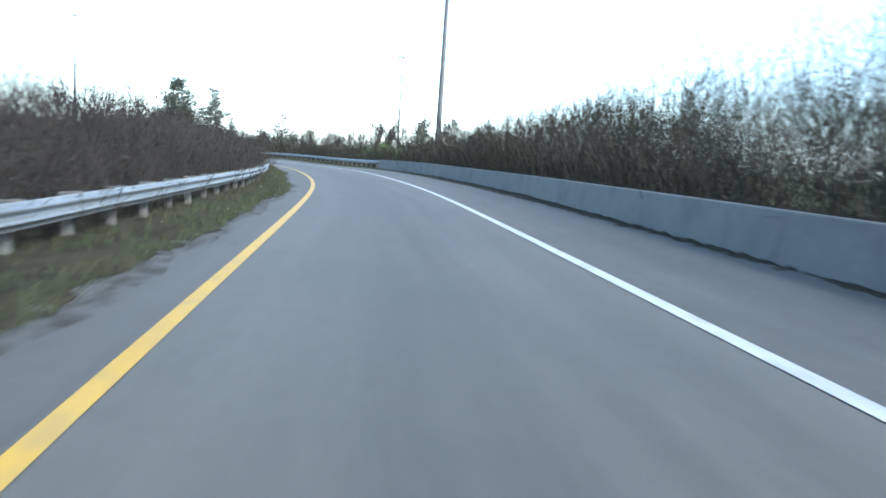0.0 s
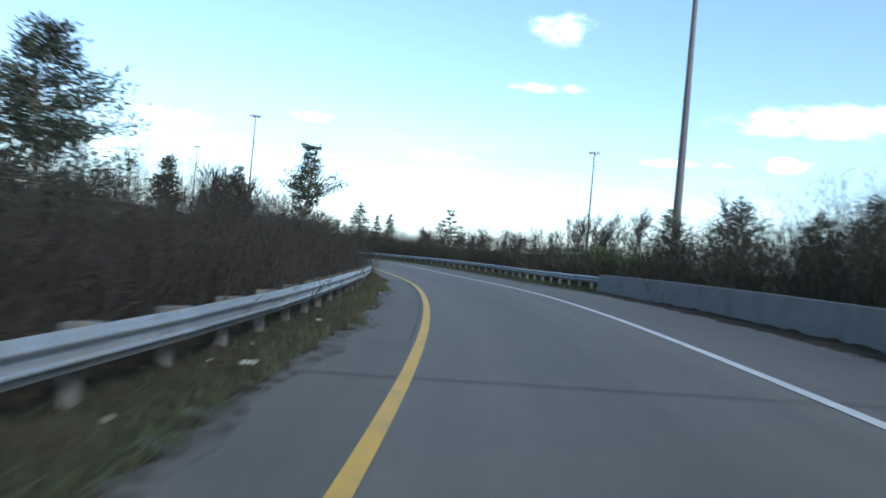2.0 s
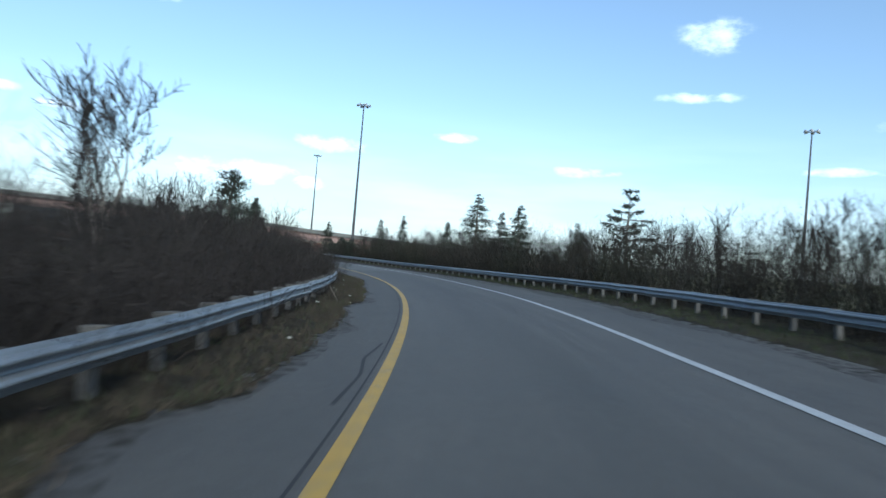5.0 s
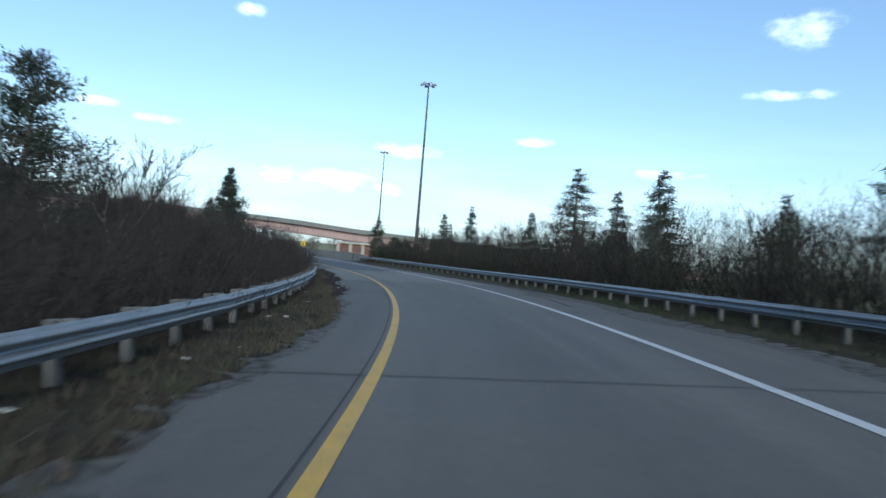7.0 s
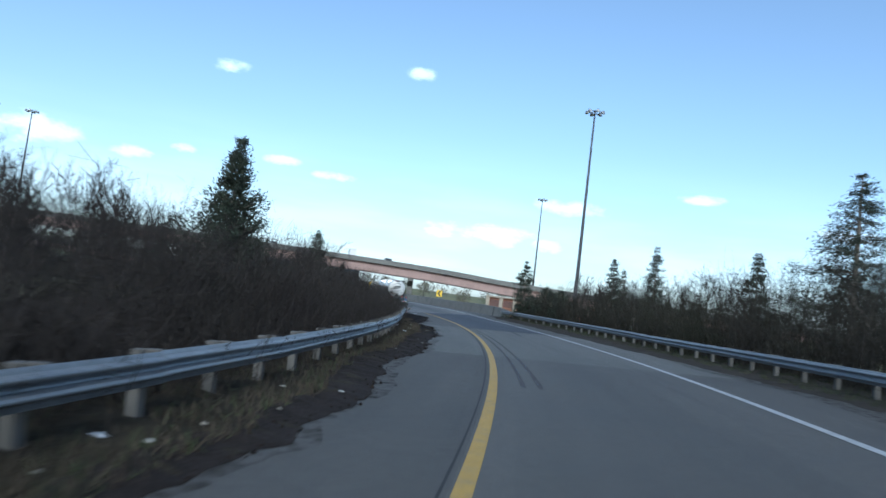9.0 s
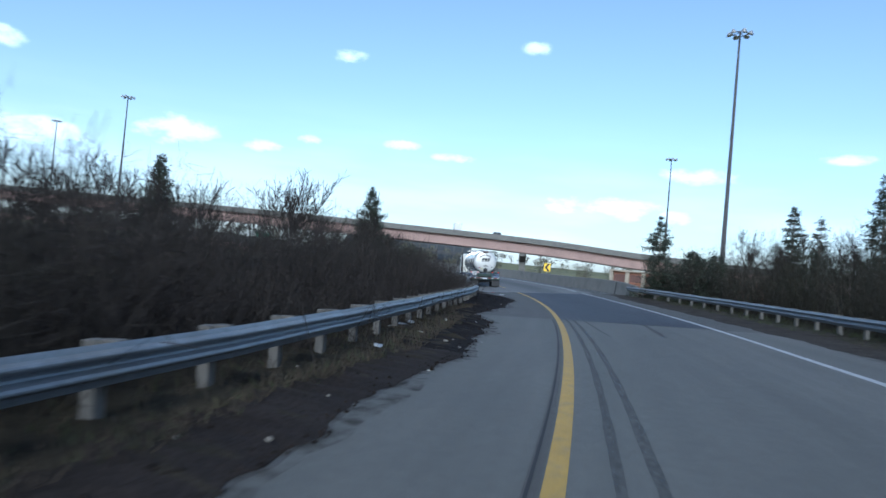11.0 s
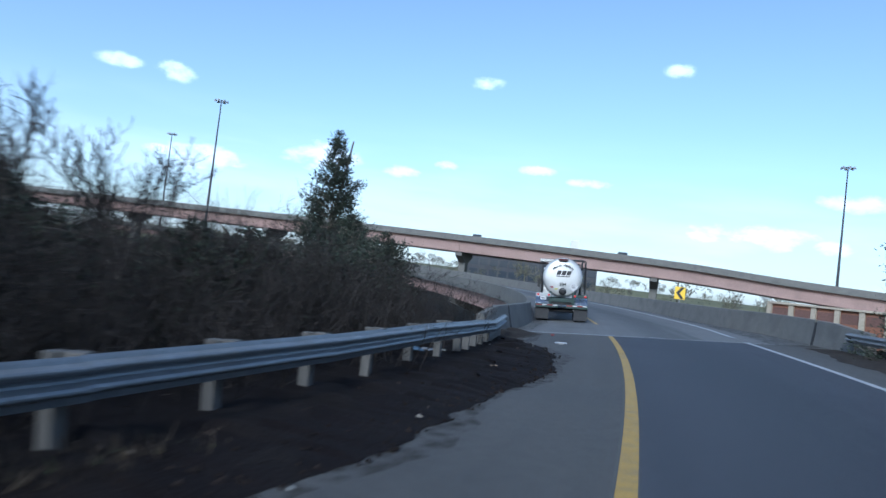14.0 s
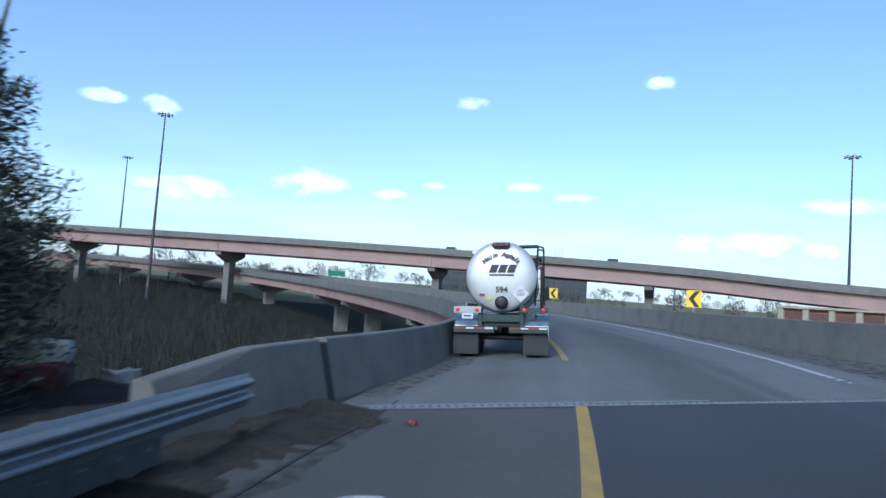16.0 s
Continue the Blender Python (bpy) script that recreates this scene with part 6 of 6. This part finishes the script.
mark("skid_mark", [(143.5, 2.8), (146, 2.9), (148.5, 2.98)], 0.16, M_SKID, "broad dark tyre streak towards the outer edge of the lane")
# not a crack: one wide, broken dark streak along the right shoulder
mark("sealed_crack", [(108, 6.4), (113, 6.9), (117, 6.8)], 0.22, M_SKID, "wide dark streak on the right shoulder", 0.005)
for s in (20.5, 57.0, 92.0, 148.5):
    v, fc = sweep([s - 0.025, s + 0.025], [(-1.6, 0.006), (lane(s) + 2.9, 0.006)], close=False)
    structure("cross_seam", v, fc, M_SEAL, "thin dark seam across the roadway")

# ---- litter and debris ----
M_PAPER = material("dirty_white_paper", (0.28, 0.28, 0.265), 0.8, 0, 0.1, 20, 0.4, 8, (0.3, 0.28, 0.25))
M_PLASTIC = material("pale_plastic_bag", (0.34, 0.36, 0.39), 0.4, 0, 0.1, 10)
M_TARP = material("blue_plastic", (0.10, 0.17, 0.26), 0.45, 0, 0.15, 10)
M_CAN = material("red_can", (0.20, 0.02, 0.02), 0.4, 0.2, 0.3, 40, 0.5, 25, (0.35, 0.33, 0.32))
M_CARD = material("brown_card", (0.12, 0.088, 0.06), 0.9, 0, 0.2, 15)
M_STONE = material("loose_stone", (0.16, 0.15, 0.13), 0.9, 0, 0.2, 12, random_tint=0.3)
rl_ = np.random.RandomState(21)


def scrap(kind, s, o, size, seed):
    """A crumpled piece lying on the verge."""
    rng = np.random.RandomState(seed)
    bm = bmesh.new()
    if kind == "can":
        bm.free()
        bm = lathe([(-0.06, 0.026), (-0.055, 0.032), (0.05, 0.032), (0.06, 0.026)], 12, "X")
    elif kind == "cup":
        bm.free()
        bm = lathe([(-0.05, 0.03), (0.05, 0.042), (0.052, 0.045)], 12, "X")
    else:
        bmesh.ops.create_icosphere(bm, subdivisions=2, radius=1.0)
        for v in bm.verts:
            f = 0.75 + 0.45 * noise.noise(v.co * 1.7 + Vector((seed, 0, 0)))
            v.co = Vector((v.co.x * size * f, v.co.y * size * 0.62 * f, max(v.co.z, -0.3) * size * (0.3 if kind != "stone" else 0.6) * f))
    mat = {"paper": M_PAPER, "bag": M_PLASTIC, "can": M_CAN, "cup": M_PAPER, "card": M_CARD, "stone": M_STONE, "tarp": M_TARP}[kind]
    nm = {"paper": "crumpled_paper", "bag": "plastic_bag", "can": "drink_can", "cup": "paper_cup", "card": "card_scrap", "stone": "stone", "tarp": "plastic_sheet"}[kind]
    lb = {"paper": "crumpled dirty white paper on the verge", "bag": "torn pale plastic bag on the verge", "can": "crushed red drink can on the shoulder", "cup": "discarded white paper cup on the verge",
          "card": "brown scrap of card on the verge", "tarp": "crumpled blue plastic sheet beneath the guardrail", "stone": "loose grey stone on the dirty shoulder edge"}[kind]
    ob = new(nm, bm_mesh(nm, bm, mat, kind in ("paper", "bag")))
    lift = {"can": 0.032, "cup": 0.04}.get(kind, size * 0.06)
    base = 0.0 if o > float(edge_left(np.array([s]))[0]) else 0.06
    ob.matrix_basis = stand(s, o, base + lift, rng.uniform(0, 6.28))
    return tagged(ob, lb, "stone" if kind == "stone" else "litter", "stones on the verge" if kind == "stone" else "roadside litter")


FIXED = [("bag", 140.6, -4.1, 0.24), ("paper", 139.0, -3.3, 0.12), ("paper", 138.2, -2.9, 0.09), ("cup", 143.0, -3.3, 0.1), ("can", 173.5, -2.04, 0.06), ("paper", 169.9, -1.66, 0.14), 
         ("bag", 135.5, -3.4, 0.2), ("paper", 146.5, -3.5, 0.1), ("bag", 36.7, -1.55, 0.17), ("paper", 69.2, -1.9, 0.12), ("paper", 83.0, -2.0, 0.12), ("bag", 104.2, -2.65, 0.2), ("paper", 99.6, -2.55, 0.12), ("paper", 99.5, -2.95, 0.1), ("bag", 141.5, -4.05, 0.22), ("paper", 139.6, -4.15, 0.16), ("paper", 144.7, -3.05, 0.08), ("paper", 140.2, -3.4, 0.06), ("bag", 163.5, -4.12, 0.2), ("tarp", 163.1, -4.35, 0.3), ("paper", 163.75, -3.85, 0.12), ("card", 161.9, -2.4, 0.08), ("paper", 114.5, -2.2, 0.1), ("paper", 110.1, -2.85, 0.09), ("paper", 20.5, -1.9, 0.16), ("paper", 26.0, -2.1, 0.12), ("card", 43.0, -2.0, 0.14), ("paper", 92.5, -2.6, 0.1),
         ("card", 95.0, -1.0, 0.07), ("paper", 89.0, -2.9, 0.13), ("paper", 105.5, -3.6, 0.16), ("bag", 110.0, -3.3, 0.17), ("paper", 114.5, -3.1, 0.08), ("cup", 78.5, -2.7, 0.1), ("paper", 9.0, -2.0, 0.1)]
for i, (kind, s, o, size) in enumerate(FIXED):
    scrap(kind, s, o, size, 300 + i)
for i in range(70):
    s = rl_.uniform(-10, 172)
    kind = ("stone", "stone", "paper", "card", "stone", "card", "stone")[i % 7]
    scrap(kind, s, float(edge_left(np.array([s]))[0]) + rl_.uniform(-1.5, 0.25), rl_.uniform(0.025, 0.07), 400 + i)

# a bent white strip of plastic trim lying across the shoulder
bm = bmesh.new()
prev = None
for k in range(13):
    a = math.pi * (0.12 + 0.76 * k / 12)
    c, d = math.cos(a), math.sin(a)
    ring = [bm.verts.new((c * rr, d * rr * 0.45, z)) for rr, z in ((0.20, 0.0), (0.235, 0.0), (0.232, 0.05), (0.215, 0.062), (0.203, 0.05))]
    if prev:
        for j in range(5):
            bm.faces.new((prev[j], prev[(j + 1) % 5], ring[(j + 1) % 5], ring[j]))
    else:
        bm.faces.new(ring)
    prev = ring
bm.faces.new(prev)
trim = new("plastic_trim", bm_mesh("plastic_trim", bm, M_PLASTIC))
trim.matrix_basis = stand(170.1, -1.66, 0.005, 0.35) @ Matrix.Diagonal((0.85, 0.85, 0.6, 1))
tagged(trim, "bent white strip of plastic trim on the left shoulder", "litter", "roadside litter")
# a dry branch leaning against the guardrail
bm = add_tube(add_tube(bmesh.new(), (0, 0, 0), (-0.35, 0.5, 0.52), 0.018, 0.012, 6), (-0.16, 0.23, 0.24), (-0.05, 0.5, 0.42), 0.01, 0.005, 5)
stick = new("dry_branch", bm_mesh("dry_branch", bm, M_BARK))
stick.matrix_basis = stand(80.4, -2.25, 0.03)
tagged(stick, "thin dry branch leaning against the guardrail", "branch")

# rubbish dumped on the embankment beside the bridge end
M_BOXBOARD = material("pale_wet_board", (0.32, 0.315, 0.30), 0.8, 0, 0.15, 6, 0.6, 2.0, (0.22, 0.21, 0.19), 0.4, 15)
M_CLOTH = material("dark_red_cloth", (0.065, 0.016, 0.017), 0.9, 0, 0.25, 8, 0.6, 3, (0.03, 0.026, 0.026), 0.6, 12)


def crate(s, o, up, turn, size, mat, name, label):
    bm = box(-size[0] / 2, size[0] / 2, -size[1] / 2, size[1] / 2, 0, size[2], 0.02)
    bmesh.ops.subdivide_edges(bm, edges=bm.edges[:], cuts=2, use_grid_fill=True)
    for v in bm.verts:
        v.co += Vector([0.10 * noise.noise(v.co * 3.0 + Vector((s, k * 9.0, o))) for k in range(3)])
    ob = new(name, bm_mesh(name, bm, mat))
    ob.matrix_basis = stand(s, o, up, turn)
    return tagged(ob, label, "rubbish", "dumped rubbish")


crate(176.2, -9.35, -0.22, 0.3, (1.15, 0.85, 0.5), M_CLOTH, "soaked_cushion", "dark red soaked cushion dumped on the embankment")
crate(176.2, -9.35, 0.26, 0.35, (1.15, 0.5, 0.40), M_BOXBOARD, "dumped_box", "crushed pale board box lying on a soaked cushion")
crate(178.2, -8.9, -0.3, 1.2, (0.6, 0.4, 0.3), M_BOXBOARD, "dumped_box", "crushed pale board box on the dark embankment")
for k, (ds, do, up, size) in enumerate(((0.25, 0.35, 0.62, 0.16), (0.0, 0.1, 0.62, 0.12), (-0.3, 0.0, 0.61, 0.10))):
    wad = scrap("paper", 176.2 + ds, -9.35 + do, size, 520 + k)
    wad.matrix_basis = stand(176.2 + ds, -9.35 + do, up, k * 1.3)
    tagged(wad, "crumpled white paper on a crushed board box", "litter", "dumped rubbish")
